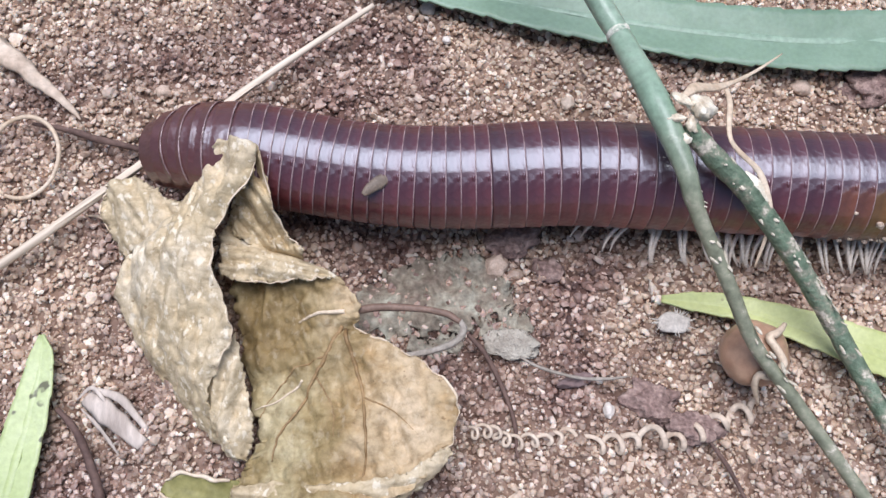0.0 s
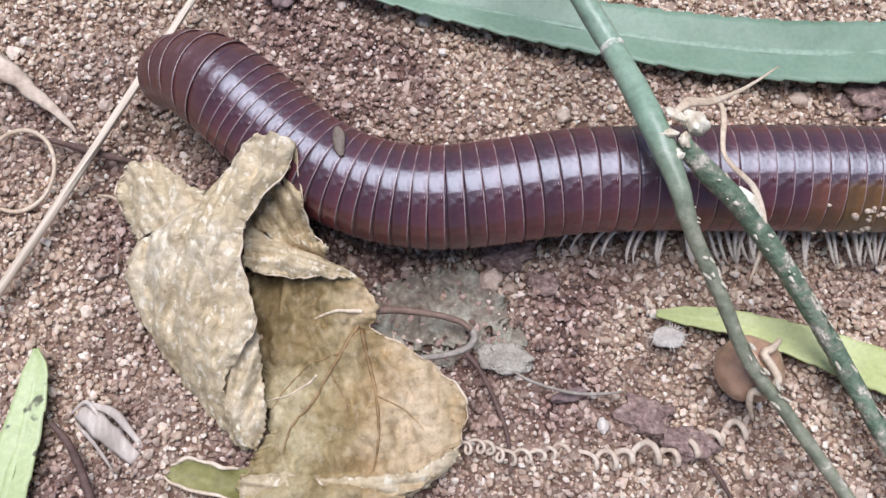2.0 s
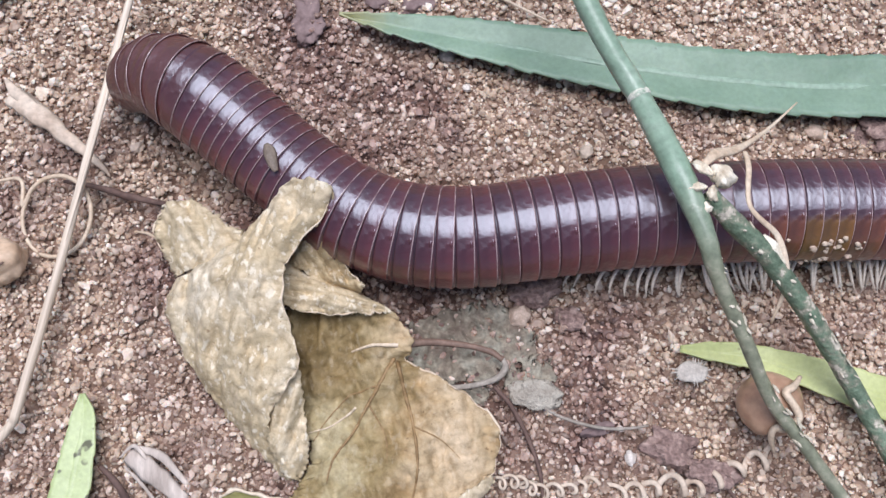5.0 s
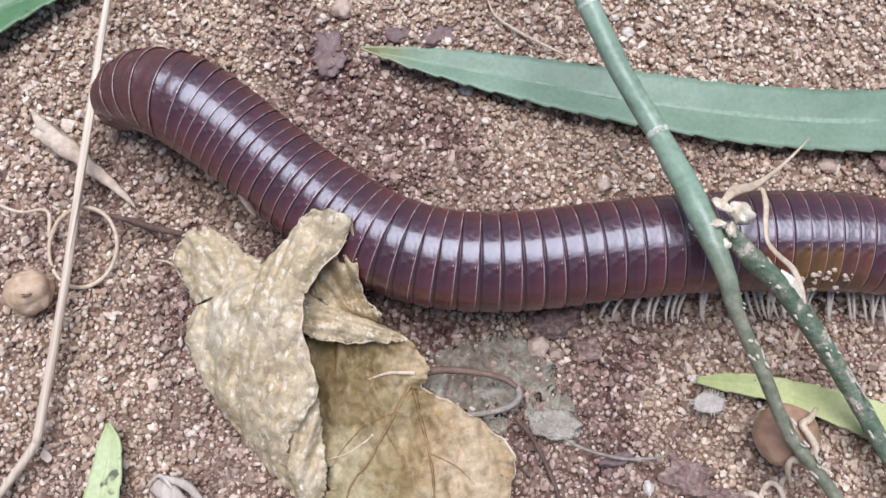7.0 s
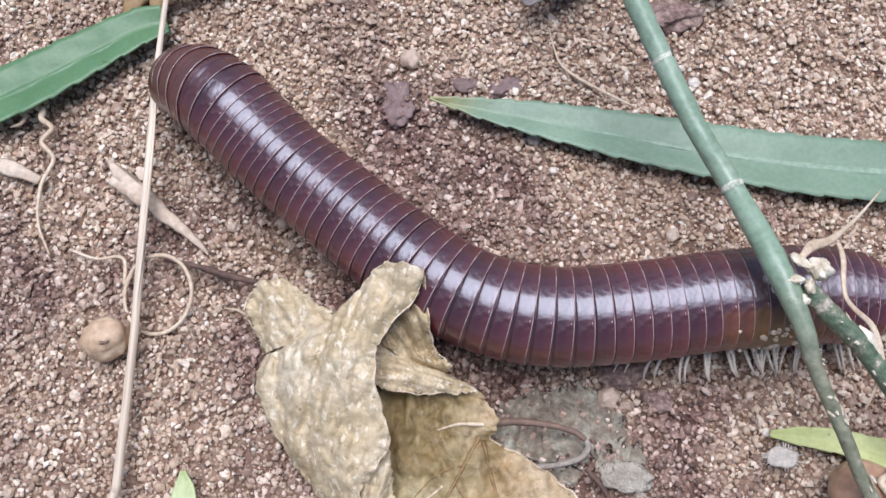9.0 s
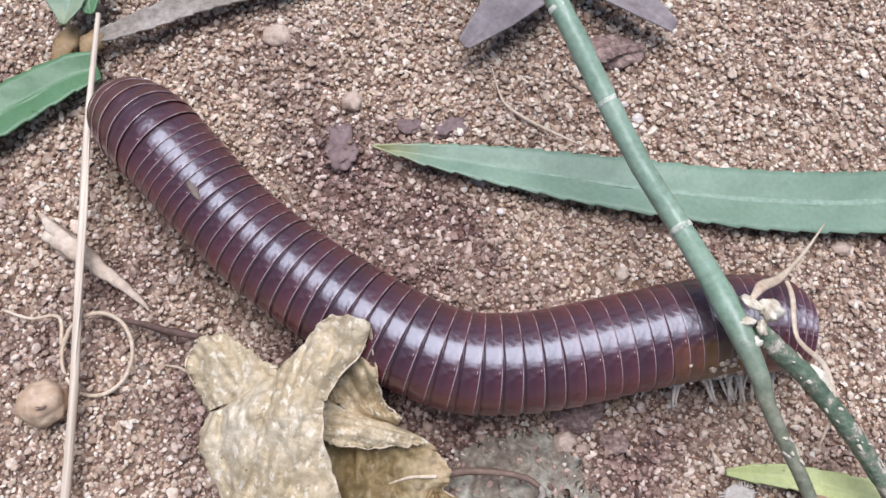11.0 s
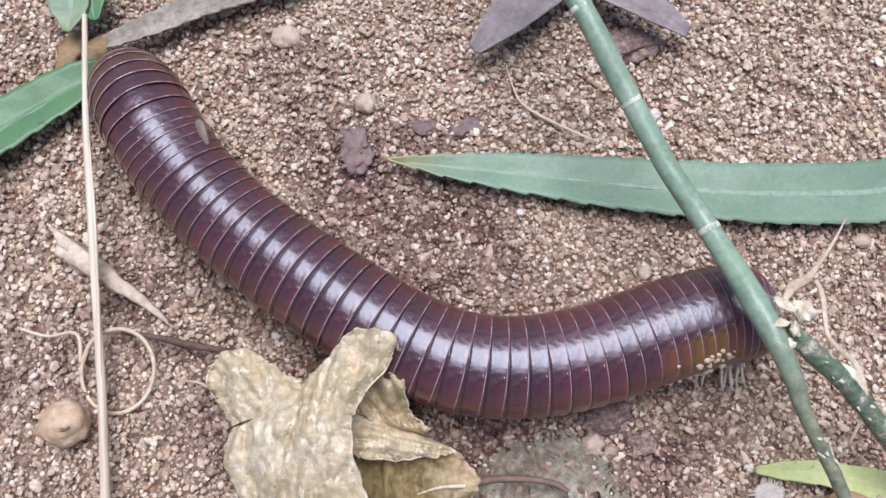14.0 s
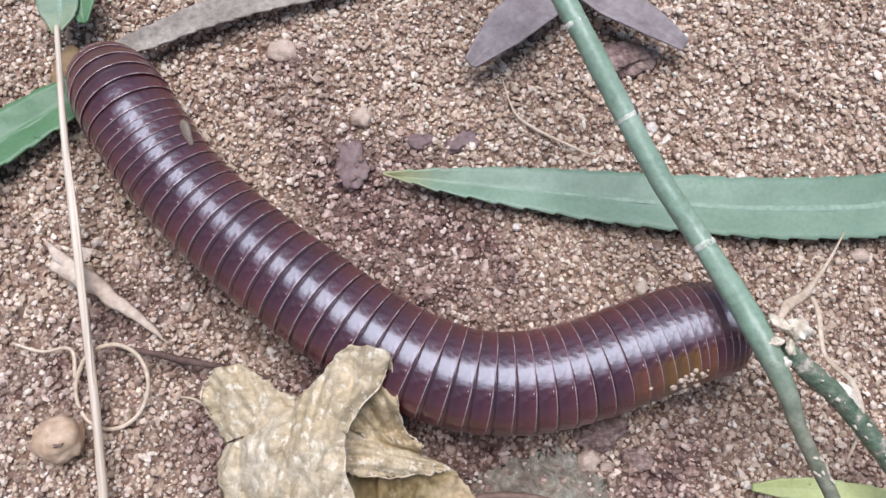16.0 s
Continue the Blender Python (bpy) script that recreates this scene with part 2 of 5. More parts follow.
def dry_leaf_material(name, stops, stain=False, flakes=0.75):
    """A papery leaf with blotches, fine net veins, dark specks and pale flakes; a brown rot stain on the blade."""
    m, nodes, links, b = material(name, 0.58, 0.38)
    tc = nodes.new("ShaderNodeTexCoord").outputs["Object"]
    col = ramp(nodes, links, noise_node(nodes, links, 85.0, 6.0, 0.62, tc), stops)
    if stain:
        sep = nodes.new("ShaderNodeSeparateXYZ")
        links.new(tc, sep.inputs["Vector"])
        warp = noise_node(nodes, links, 160.0, 4.0, 0.6, tc)
        east = nodes.new("ShaderNodeMath")
        east.operation = "MULTIPLY_ADD"
        east.inputs[1].default_value = 0.020
        links.new(warp, east.inputs[0])
        links.new(sep.outputs["X"], east.inputs[2])
        tan = nodes.new("ShaderNodeMapRange")
        tan.inputs["From Min"].default_value = -0.001
        tan.inputs["From Max"].default_value = 0.006
        links.new(east.outputs[0], tan.inputs["Value"])
        col = mix(nodes, links, 0.75, col, mix(nodes, links, tan.outputs["Result"], (0.86, 0.92, 0.82), (1.05, 0.98, 0.93)), "MULTIPLY")
        gap = nodes.new("ShaderNodeVectorMath")
        gap.operation = "DISTANCE"
        gap.inputs[1].default_value = (-0.0135, -0.0085, 0.002)
        links.new(tc, gap.inputs[0])
        rot = nodes.new("ShaderNodeMath")
        rot.operation = "MULTIPLY_ADD"
        rot.inputs[1].default_value = 0.016
        links.new(warp, rot.inputs[0])
        links.new(gap.outputs["Value"], rot.inputs[2])
        rotten = ramp(nodes, links, rot.outputs[0], [(0.012, (1, 1, 1)), (0.0185, (0, 0, 0))])
        col = mix(nodes, links, rotten, col, mix(nodes, links, warp, (0.16, 0.10, 0.035), (0.36, 0.27, 0.13)))
    fine = noise_node(nodes, links, 620.0, 6.0, 0.75, tc)
    col = mix(nodes, links, 0.8, col, ramp(nodes, links, fine, [(0.32, (0.55, 0.51, 0.43)), (0.5, (0.95, 0.94, 0.92)), (0.68, (1.25, 1.25, 1.25))]), "MULTIPLY")
    net = nodes.new("ShaderNodeTexVoronoi")
    net.feature = "DISTANCE_TO_EDGE"
    net.inputs["Scale"].default_value = 330.0
    warped = nodes.new("ShaderNodeVectorMath")
    warped.operation = "MULTIPLY_ADD"
    swirl = nodes.new("ShaderNodeTexNoise")
    swirl.inputs["Scale"].default_value = 200.0
    links.new(tc, swirl.inputs["Vector"])
    links.new(swirl.outputs["Color"], warped.inputs[0])
    warped.inputs[1].default_value = (0.004, 0.004, 0.004)
    links.new(tc, warped.inputs[2])
    links.new(warped.outputs["Vector"], net.inputs["Vector"])
    lines = ramp(nodes, links, net.outputs["Distance"], [(0.01, (0.70, 0.63, 0.52)), (0.06, (1, 1, 1))])
    col = mix(nodes, links, 0.3, col, lines, "MULTIPLY")
    flake = ramp(nodes, links, noise_node(nodes, links, 900.0, 4.0, 0.6, tc, stretch=(1.2, 0.75, 1.0)), [(0.57, (0, 0, 0)), (0.62, (flakes, flakes, flakes))])
    col = mix(nodes, links, flake, col, (0.84, 0.76, 0.62))
    speck = ramp(nodes, links, noise_node(nodes, links, 1000.0, 3.0, 0.6, tc, stretch=(1.0, 1.3, 0.8)), [(0.68, (0, 0, 0)), (0.72, (0.8, 0.8, 0.8))])
    col = mix(nodes, links, speck, col, (0.22, 0.14, 0.07))
    links.new(col, b.inputs["Base Color"])
    add_bump(nodes, links, b, mix(nodes, links, 0.2, fine, lines), 0.75, 0.0005)
    return m


SAND = sand_grain_material()
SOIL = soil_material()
BACK, FLANK = (0.066, 0.0180, 0.0230), (0.215, 0.046, 0.040)
SHELL = cuticle_material("millipede_shell", BACK, FLANK)
SHELL_FRONT = cuticle_material("millipede_front_shell", (0.082, 0.026, 0.021), (0.150, 0.048, 0.033), groove_shade=False)
SHELL_NECK = cuticle_material("millipede_neck_shell", (0.070, 0.021, 0.020), (0.160, 0.042, 0.032), groove_shade=False)
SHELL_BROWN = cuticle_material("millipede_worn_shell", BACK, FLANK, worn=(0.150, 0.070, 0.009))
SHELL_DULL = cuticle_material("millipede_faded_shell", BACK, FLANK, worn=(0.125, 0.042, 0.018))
RIM = mottled("ring_rim", [(0.3, (0.10, 0.055, 0.055)), (0.5, (0.22, 0.14, 0.14)), (0.68, (0.46, 0.35, 0.35))], 330, 0.18, 0.8, bump=0.1)
BELLY = mottled("belly", [(0.3, (0.20, 0.13, 0.10)), (0.7, (0.36, 0.27, 0.22))], 600, 0.5)
LEG = mottled("leg", [(0.3, (0.60, 0.50, 0.41)), (0.7, (0.84, 0.76, 0.67))], 700, 0.45, 0.4, bump=0.15)
DRY = dry_leaf_material("dry_leaf", [(0.25, (0.40, 0.295, 0.165)), (0.42, (0.52, 0.415, 0.265)), (0.56, (0.60, 0.495, 0.345)), (0.72, (0.70, 0.61, 0.47))], False, 0.6)
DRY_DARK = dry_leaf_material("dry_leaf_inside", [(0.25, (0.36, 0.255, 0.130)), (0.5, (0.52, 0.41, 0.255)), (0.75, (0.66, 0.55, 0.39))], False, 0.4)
DRY_BLADE = dry_leaf_material("dry_leaf_blade", [(0.28, (0.240, 0.155, 0.065)), (0.40, (0.38, 0.275, 0.145)), (0.50, (0.48, 0.380, 0.240)), (0.62, (0.55, 0.445, 0.305)), (0.75, (0.65, 0.55, 0.41))], True, 0.10)
DRY_GREEN = mottled("dry_leaf_green", [(0.3, (0.15, 0.14, 0.04)), (0.7, (0.34, 0.31, 0.13))], 150, 0.6, 0.35, fine=900, bump=0.5)
VEIN = mottled("leaf_vein", [(0.3, (0.22, 0.130, 0.055)), (0.7, (0.36, 0.24, 0.12))], 300, 0.6)
VEIN_PALE = mottled("pale_vein", [(0.3, (0.60, 0.46, 0.32)), (0.7, (0.76, 0.64, 0.50))], 300, 0.6)
PETIOLE = mottled("petiole", [(0.3, (0.12, 0.07, 0.05)), (0.7, (0.26, 0.17, 0.13))], 300, 0.6)
STRAW = mottled("straw", [(0.3, (0.54, 0.42, 0.31)), (0.7, (0.76, 0.65, 0.53))], 300, 0.5, 0.4, bump=0.4, stretch=(1, 0.04, 1), fine=2200)
TENDRIL = mottled("dry_tendril", [(0.3, (0.52, 0.38, 0.26)), (0.7, (0.76, 0.63, 0.49))], 250, 0.5)
CHAFF = mottled("chaff", [(0.3, (0.13, 0.095, 0.072)), (0.7, (0.25, 0.195, 0.15))], 500, 0.55)
HUSK = mottled("husk", [(0.3, (0.48, 0.36, 0.27)), (0.7, (0.74, 0.62, 0.50))], 200, 0.6, bump=0.5)
GLAUCOUS = leaf_material("glaucous_leaf", (0.155, 0.238, 0.163), (0.218, 0.310, 0.224), (0.07, 0.10, 0.07), dot=0.72, tip=(0.40, 0.37, 0.19))
SPOTTED = leaf_material("spotted_leaf", (0.37, 0.44, 0.19), (0.50, 0.56, 0.31), (0.13, 0.13, 0.08), dot=0.66)
GREEN = leaf_material("green_leaf", (0.090, 0.190, 0.088), (0.145, 0.262, 0.138), (0.06, 0.14, 0.05), 0.4)
PALE_GREEN = leaf_material("pale_green_leaf", (0.38, 0.42, 0.155), (0.52, 0.55, 0.27), (0.22, 0.21, 0.09))
MIDRIB = mottled("midrib", [(0.3, (0.225, 0.32, 0.235)), (0.7, (0.285, 0.385, 0.29))], 200, 0.45, bump=0.1)
STEM_OLD = mottled("old_stem", [(0.30, (0.080, 0.118, 0.076)), (0.47, (0.150, 0.205, 0.138)), (0.55, (0.250, 0.255, 0.185)), (0.60, (0.55, 0.49, 0.40))], 420, 0.55, 0.4, fine=1200, fine_amount=0.6, bump=0.8, distance=0.0004)


def stem_material():
    m, nodes, links, b = material("stem", 0.36, 0.55)
    tc = nodes.new("ShaderNodeTexCoord").outputs["Object"]
    big = noise_node(nodes, links, 150.0, 4.0, 0.6, tc)
    young = ramp(nodes, links, big, [(0.30, (0.190, 0.280, 0.200)), (0.52, (0.250, 0.350, 0.256)), (0.75, (0.340, 0.430, 0.335))])
    worn = noise_node(nodes, links, 420.0, 5.0, 0.65, tc)
    old = ramp(nodes, links, worn, [(0.30, (0.130, 0.136, 0.090)), (0.50, (0.225, 0.232, 0.160)), (0.60, (0.300, 0.290, 0.212)), (0.66, (0.60, 0.54, 0.44))])
    sep = nodes.new("ShaderNodeSeparateXYZ")
    links.new(tc, sep.inputs["Vector"])
    span = nodes.new("ShaderNodeMapRange")
    span.inputs["From Min"].default_value = -0.064
    span.inputs["From Max"].default_value = -0.052
    links.new(sep.outputs["Y"], span.inputs["Value"])
    col = mix(nodes, links, span.outputs["Result"], old, young)
    fine = noise_node(nodes, links, 1000.0, 3.0, 0.6, tc)
    col = mix(nodes, links, 0.5, col, ramp(nodes, links, fine, [(0.3, (0.6, 0.6, 0.6)), (0.7, (1.25, 1.25, 1.25))]), "MULTIPLY")
    links.new(col, b.inputs["Base Color"])
    add_bump(nodes, links, b, fine, 0.3, 0.0002)
    return m


STEM = stem_material()
NODE = mottled("stem_node", [(0.38, (0.24, 0.33, 0.24)), (0.52, (0.70, 0.69, 0.58)), (0.7, (0.85, 0.83, 0.74))], 500, 0.5)
KNOT = mottled("knot", [(0.3, (0.48, 0.37, 0.26)), (0.5, (0.70, 0.61, 0.47)), (0.7, (0.86, 0.81, 0.70))], 500, 0.6, bump=0.4)
FLECK = mottled("bark_fleck", [(0.3, (0.42, 0.36, 0.26)), (0.7, (0.70, 0.63, 0.51))], 600, 0.65, bump=0.5)
PURPLE = mottled("withered_leaf", [(0.3, (0.205, 0.168, 0.165)), (0.7, (0.36, 0.308, 0.305))], 150, 0.6, 0.35, fine=900, bump=0.45)
GREYLEAF = mottled("rotten_leaf", [(0.3, (0.16, 0.118, 0.095)), (0.46, (0.255, 0.215, 0.165)), (0.57, (0.345, 0.315, 0.25)), (0.69, (0.47, 0.455, 0.37))], 300, 0.8, 0.2, fine=1100, fine_amount=0.9, bump=0.9, distance=0.0005)
DUSTY = mottled("dusty_leaf", [(0.3, (0.27, 0.23, 0.19)), (0.7, (0.42, 0.37, 0.32))], 240, 0.8, 0.2, fine=1300, fine_amount=0.7, bump=0.7)
BERRY = mottled("berry", [(0.3, (0.31, 0.170, 0.110)), (0.7, (0.52, 0.335, 0.225))], 260, 0.28, 0.5, fine=700, fine_amount=0.35, bump=0.2)
SHRIVEL = mottled("shrivelled_berry", [(0.3, (0.46, 0.30, 0.19)), (0.7, (0.70, 0.52, 0.37))], 260, 0.5, 0.4, fine=700, bump=0.5)
BARK = mottled("bark_flake", [(0.3, (0.165, 0.110, 0.105)), (0.7, (0.285, 0.205, 0.195))], 320, 0.75, 0.3, fine=1500, bump=0.7)
ROOT = mottled("dark_root", [(0.3, (0.085, 0.050, 0.042)), (0.7, (0.175, 0.110, 0.090))], 300, 0.75, 0.3, bump=0.6)
CLOD = mottled("clod", [(0.3, (0.19, 0.120, 0.105)), (0.5, (0.29, 0.195, 0.17)), (0.7, (0.44, 0.32, 0.275))], 700, 0.85, 0.25, fine=1500, fine_amount=0.9, bump=1.0, distance=0.0006)
WHITE = mottled("white_chip", [(0.3, (0.60, 0.52, 0.45)), (0.7, (0.80, 0.74, 0.68))], 500, 0.5)
ASHEN = mottled("ashen_stick", [(0.3, (0.36, 0.29, 0.245)), (0.7, (0.64, 0.55, 0.48))], 300, 0.65, bump=0.6, stretch=(1, 0.2, 1))
GREY_STONE = mottled("grey_stone", [(0.3, (0.43, 0.38, 0.33)), (0.7, (0.68, 0.62, 0.55))], 500, 0.8, bump=0.5)
ROTTEN_STONE = mottled("greenish_stone", [(0.3, (0.32, 0.275, 0.225)), (0.7, (0.56, 0.51, 0.43))], 420, 0.8, bump=0.9, distance=0.0006)
TAN_STONE = mottled("tan_stone", [(0.3, (0.44, 0.31, 0.235)), (0.7, (0.66, 0.52, 0.42))], 600, 0.55, bump=0.5)
OCHRE = mottled("ochre_husk", [(0.3, (0.27, 0.165, 0.075)), (0.7, (0.45, 0.31, 0.17))], 260, 0.6, bump=0.5)


# ---- building helpers ----
def mesh_of(name, verts, faces, mats, index=None, smooth=True):
    me = bpy.data.meshes.new(name)
    me.from_pydata([tuple(v) for v in verts], [], [tuple(f) for f in faces])
    for m in mats if isinstance(mats, (list, tuple)) else [mats]:
        me.materials.append(m)
    if smooth:
        me.polygons.foreach_set("use_smooth", [True] * len(me.polygons))
    if index is not None:
        me.polygons.foreach_set("material_index", index)
    me.update()
    return me


def thing(name, label, category, x=0.0, y=0.0, z=0.0, group="", kind=""):
    """An empty at the base of a thing, in millimetres."""
    ob = new(name)
    ob.empty_display_size = 0.004
    ob.matrix_basis = pose(x * MM, y * MM, z * MM)
    return tagged(ob, label, category, group, kind)


def part(name, me, parent, label=""):
    ob = new(name, me)
    ob.parent = parent
    return tagged(ob, label) if label else ob


def curve_points(points, n):
    """A smooth line through the points (Catmull-Rom), n samples."""
    p = np.array(points, float)
    p = np.vstack([2 * p[0] - p[1], p, 2 * p[-1] - p[-2]])
    out = []
    for u in np.linspace(0, len(p) - 3 - 1e-9, n):
        k = int(u)
        f = u - k
        a, b, c, d = p[k:k + 4]
        out.append(0.5 * (2 * b + (c - a) * f + (2 * a - 5 * b + 4 * c - d) * f * f + (3 * b - a - 3 * c + d) * f ** 3))
    return np.array(out)


def tube_mesh(name, points, radii, mat, n=24, seg=8, wobble=0.0, flat=1.0):
    """A tapered tube along a smooth line; millimetres in, metres out."""
    c = curve_points(points, n)
    r = np.interp(np.linspace(0, 1, n), np.linspace(0, 1, len(radii)), radii)
    verts, faces = [], []
    up = np.array((0.0, 0.0, 1.0))
    for k in range(n):
        d = c[min(k + 1, n - 1)] - c[max(k - 1, 0)]
        d = d / (np.linalg.norm(d) + 1e-9)
        side = np.cross(d, up)
        if np.linalg.norm(side) < 0.1:
            side = np.cross(d, (0.0, 1.0, 0.0))
        side /= np.linalg.norm(side)
        top = np.cross(side, d)
        for s in range(seg):
            a = 2 * math.pi * s / seg
            q = r[k] * (1 + wobble * noise.noise(Vector(c[k] * 0.6) + Vector((s * 1.7, 0, 0))))
            verts.append((c[k] + q * (math.cos(a) * side + flat * math.sin(a) * top)) * MM)
    for k in range(n - 1):
        for s in range(seg):
            t = (s + 1) % seg
            faces.append((k * seg + s, k * seg + t, (k + 1) * seg + t, (k + 1) * seg + s))
    faces.append(tuple(range(seg))[::-1])
    faces.append(tuple((n - 1) * seg + s for s in range(seg)))
    return mesh_of(name, verts, faces, mat)


def loft_grid(rows, nu, nv, crumple, seed, ragged=0.0, pleat=None):
    """Cross-sections (left point, right point, arch) lofted into a grid of points, with crumples."""
    r = curve_points(rows, nu)
    grid = np.zeros((nu, nv, 3))
    for i in range(nu):
        left, right, arch = r[i, 0:3], r[i, 3:6], r[i, 6]
        for j in range(nv):
            v = j / (nv - 1)
            p = left + (right - left) * v
            p[2] += arch * 4 * v * (1 - v)
            q = Vector((p[0] * 0.35 + seed, p[1] * 0.35, p[2] * 0.2))
            p[2] += crumple * (0.9 * noise.noise(q) + 0.45 * noise.noise(q * 2.7) + 0.55 * (0.3 - abs(noise.noise(q * 1.5 + Vector((7, 3, 1))))))
            if pleat:
                angle, width, height = pleat
                c, d = math.cos(radians(angle)), math.sin(radians(angle))
                along, across = p[0] * c + p[1] * d, p[1] * c - p[0] * d
                w = Vector((along * 0.10, across / width, seed + 2.0))
                crease = abs(noise.noise(w)) + 0.4 * abs(noise.noise(w * 2.3))
                p[2] += height * (0.35 - crease) * min(1.0, 0.35 + 4 * v * (1 - v))
            if ragged:
                edge = max(0.0, 1 - min(v, 1 - v) * 8)
                p += ragged * edge * np.array(noise.noise_vector(Vector((i * 44.0 / nu + seed, v * 3, seed))))
            grid[i, j] = p
    return grid


def sheet_mesh(name, grid, mat, thick=0.22):
    """A thin sheet with two sides and a rim from a grid of points in millimetres."""
    nu, nv = grid.shape[:2]
    du = np.gradient(grid, axis=0)
    dv = np.gradient(grid, axis=1)
    n = np.cross(dv, du)
    n /= np.linalg.norm(n, axis=2, keepdims=True) + 1e-9
    verts = np.concatenate([(grid + n * thick / 2).reshape(-1, 3), (grid - n * thick / 2).reshape(-1, 3)]) * MM
    off = nu * nv
    faces = []
    at = lambda i, j: i * nv + j
    for i in range(nu - 1):
        for j in range(nv - 1):
            f = (at(i, j), at(i, j + 1), at(i + 1, j + 1), at(i + 1, j))
            faces.append(f)
            faces.append(tuple(off + k for k in f[::-1]))
    ring = [at(0, j) for j in range(nv)] + [at(i, nv - 1) for i in range(1, nu)]
    ring += [at(nu - 1, j) for j in range(nv - 2, -1, -1)] + [at(i, 0) for i in range(nu - 2, 0, -1)]
    for a, b in zip(ring, ring[1:] + ring[:1]):
        faces.append((b, a, off + a, off + b))
    return mesh_of(name, verts, faces, mat)


def on_grid(grid, u, v, lift=0.2):
    i, j = u * (grid.shape[0] - 1), v * (grid.shape[1] - 1)
    a, b = int(min(i, grid.shape[0] - 2)), int(min(j, grid.shape[1] - 2))
    f, g = i - a, j - b
    p = (1 - f) * ((1 - g) * grid[a, b] + g * grid[a, b + 1]) + f * ((1 - g) * grid[a + 1, b] + g * grid[a + 1, b + 1])
    return p + np.array((0, 0, lift))


def vein_mesh(name, grid, uvs, r0, r1, mat, lift=0.1):
    track = curve_points([(u, v, 0.0) for u, v in uvs], 26)
    return tube_mesh(name, [on_grid(grid, u, v, lift) for u, v, _ in track], [r0, r1], mat, 60, 6)


def blade_grid(axis, half_left, half_right, teeth=0.0, pitch=2.2, fold=0.5, n=90, nv=11):
    """A long leaf: points along the midrib, half widths along it, saw teeth on its margins."""
    c = curve_points(axis, n)
    grid = np.zeros((n, nv, 3))
    s = np.r_[0, np.cumsum(np.linalg.norm(np.diff(c, axis=0), axis=1))]
    hl = np.interp(np.linspace(0, 1, n), np.linspace(0, 1, len(half_left)), half_left)
    hr = np.interp(np.linspace(0, 1, n), np.linspace(0, 1, len(half_right)), half_right)
    for i in range(n):
        d = c[min(i + 1, n - 1)] - c[max(i - 1, 0)]
        side = np.array((-d[1], d[0], 0.0)) / (np.hypot(d[0], d[1]) + 1e-9)
        tooth = teeth * ((s[i] / pitch) % 1.0) * min(1.0, hl[i])
        for j in range(nv):
            v = 2 * j / (nv - 1) - 1
            w = (hl[i] + tooth) * v if v > 0 else (hr[i] + tooth) * v
            p = c[i] + side * w
            p[2] += fold * abs(v) + 0.25 * noise.noise(Vector((p[0] * 0.15, p[1] * 0.4, 3.1)))
            grid[i, j] = p
    return grid


def lump_mesh(name, r, mat, seed, squash=(1, 1, 1), rough=0.25, sub=2, freq=1.6):
    """A pebble or clod of radius r millimetres, uneven."""
    bm = bmesh.new()
    bmesh.ops.create_icosphere(bm, subdivisions=sub, radius=1.0)
    for v in bm.verts:
        q = v.co.normalized() * freq + Vector((seed * 7.3, seed * 3.1, seed))
        k = 1 + rough * (noise.noise(q) + 0.5 * noise.noise(q * 2.6))
        v.co = Vector((v.co.x * squash[0], v.co.y * squash[1], v.co.z * squash[2])) * k * r * MM
    me = bpy.data.meshes.new(name)
    bm.to_mesh(me)
    bm.free()
    me.materials.append(mat)
    me.polygons.foreach_set("use_smooth", [True] * len(me.polygons))
    return me


HUMPS = [(-31.0, -25.0, 5.0, 2.2), (-27.0, -21.0, 3.0, 1.2), (27.0, 41.0, 3.0, 1.2), (-24.5, 60.5, 3.0, 1.4), (8.0, 22.0, 5.0, 0.9), (47.0, 16.0, 6.0, 1.0),
         (20.0, -27.0, 4.0, 1.0), (-45.0, 27.0, 4.0, 1.0), (-8.0, 36.0, 5.0, -1.6), (0.0, 30.0, 5.0, -1.4), (-32.0, 18.0, 6.0, -1.6), (-44.0, 38.0, 5.0, -1.2), (-40.0, 8.0, 5.0, -1.4), (18.0, 1.0, 9.0, -1.2), (-4.0, -1.0, 7.0, -2.4)]


def ground_z(x, y):
    """The height of the soil in millimetres."""
    p = Vector((x * 0.055, y * 0.055, 0.7))
    q = Vector((x * 0.19, y * 0.19, 4.2))
    far = max(0.0, math.hypot(x, y - 18) - 130)
    near = 1.05 * noise.noise(Vector((x * 0.5, y * 0.5, 8.8))) - 0.9 * max(0.0, noise.noise(Vector((x * 0.33, y * 0.33, 2.2))) - 0.15) if far == 0 else 0.0
    bump = sum(h * math.exp(-((x - cx) ** 2 + (y - cy) ** 2) / (w * w)) for cx, cy, w, h in HUMPS) if far == 0 else 0.0
    return (1.3 * noise.noise(p) + 0.9 * noise.noise(q) + near + bump) / (1 + far * 0.002) - 1.2 + 0.00002 * far


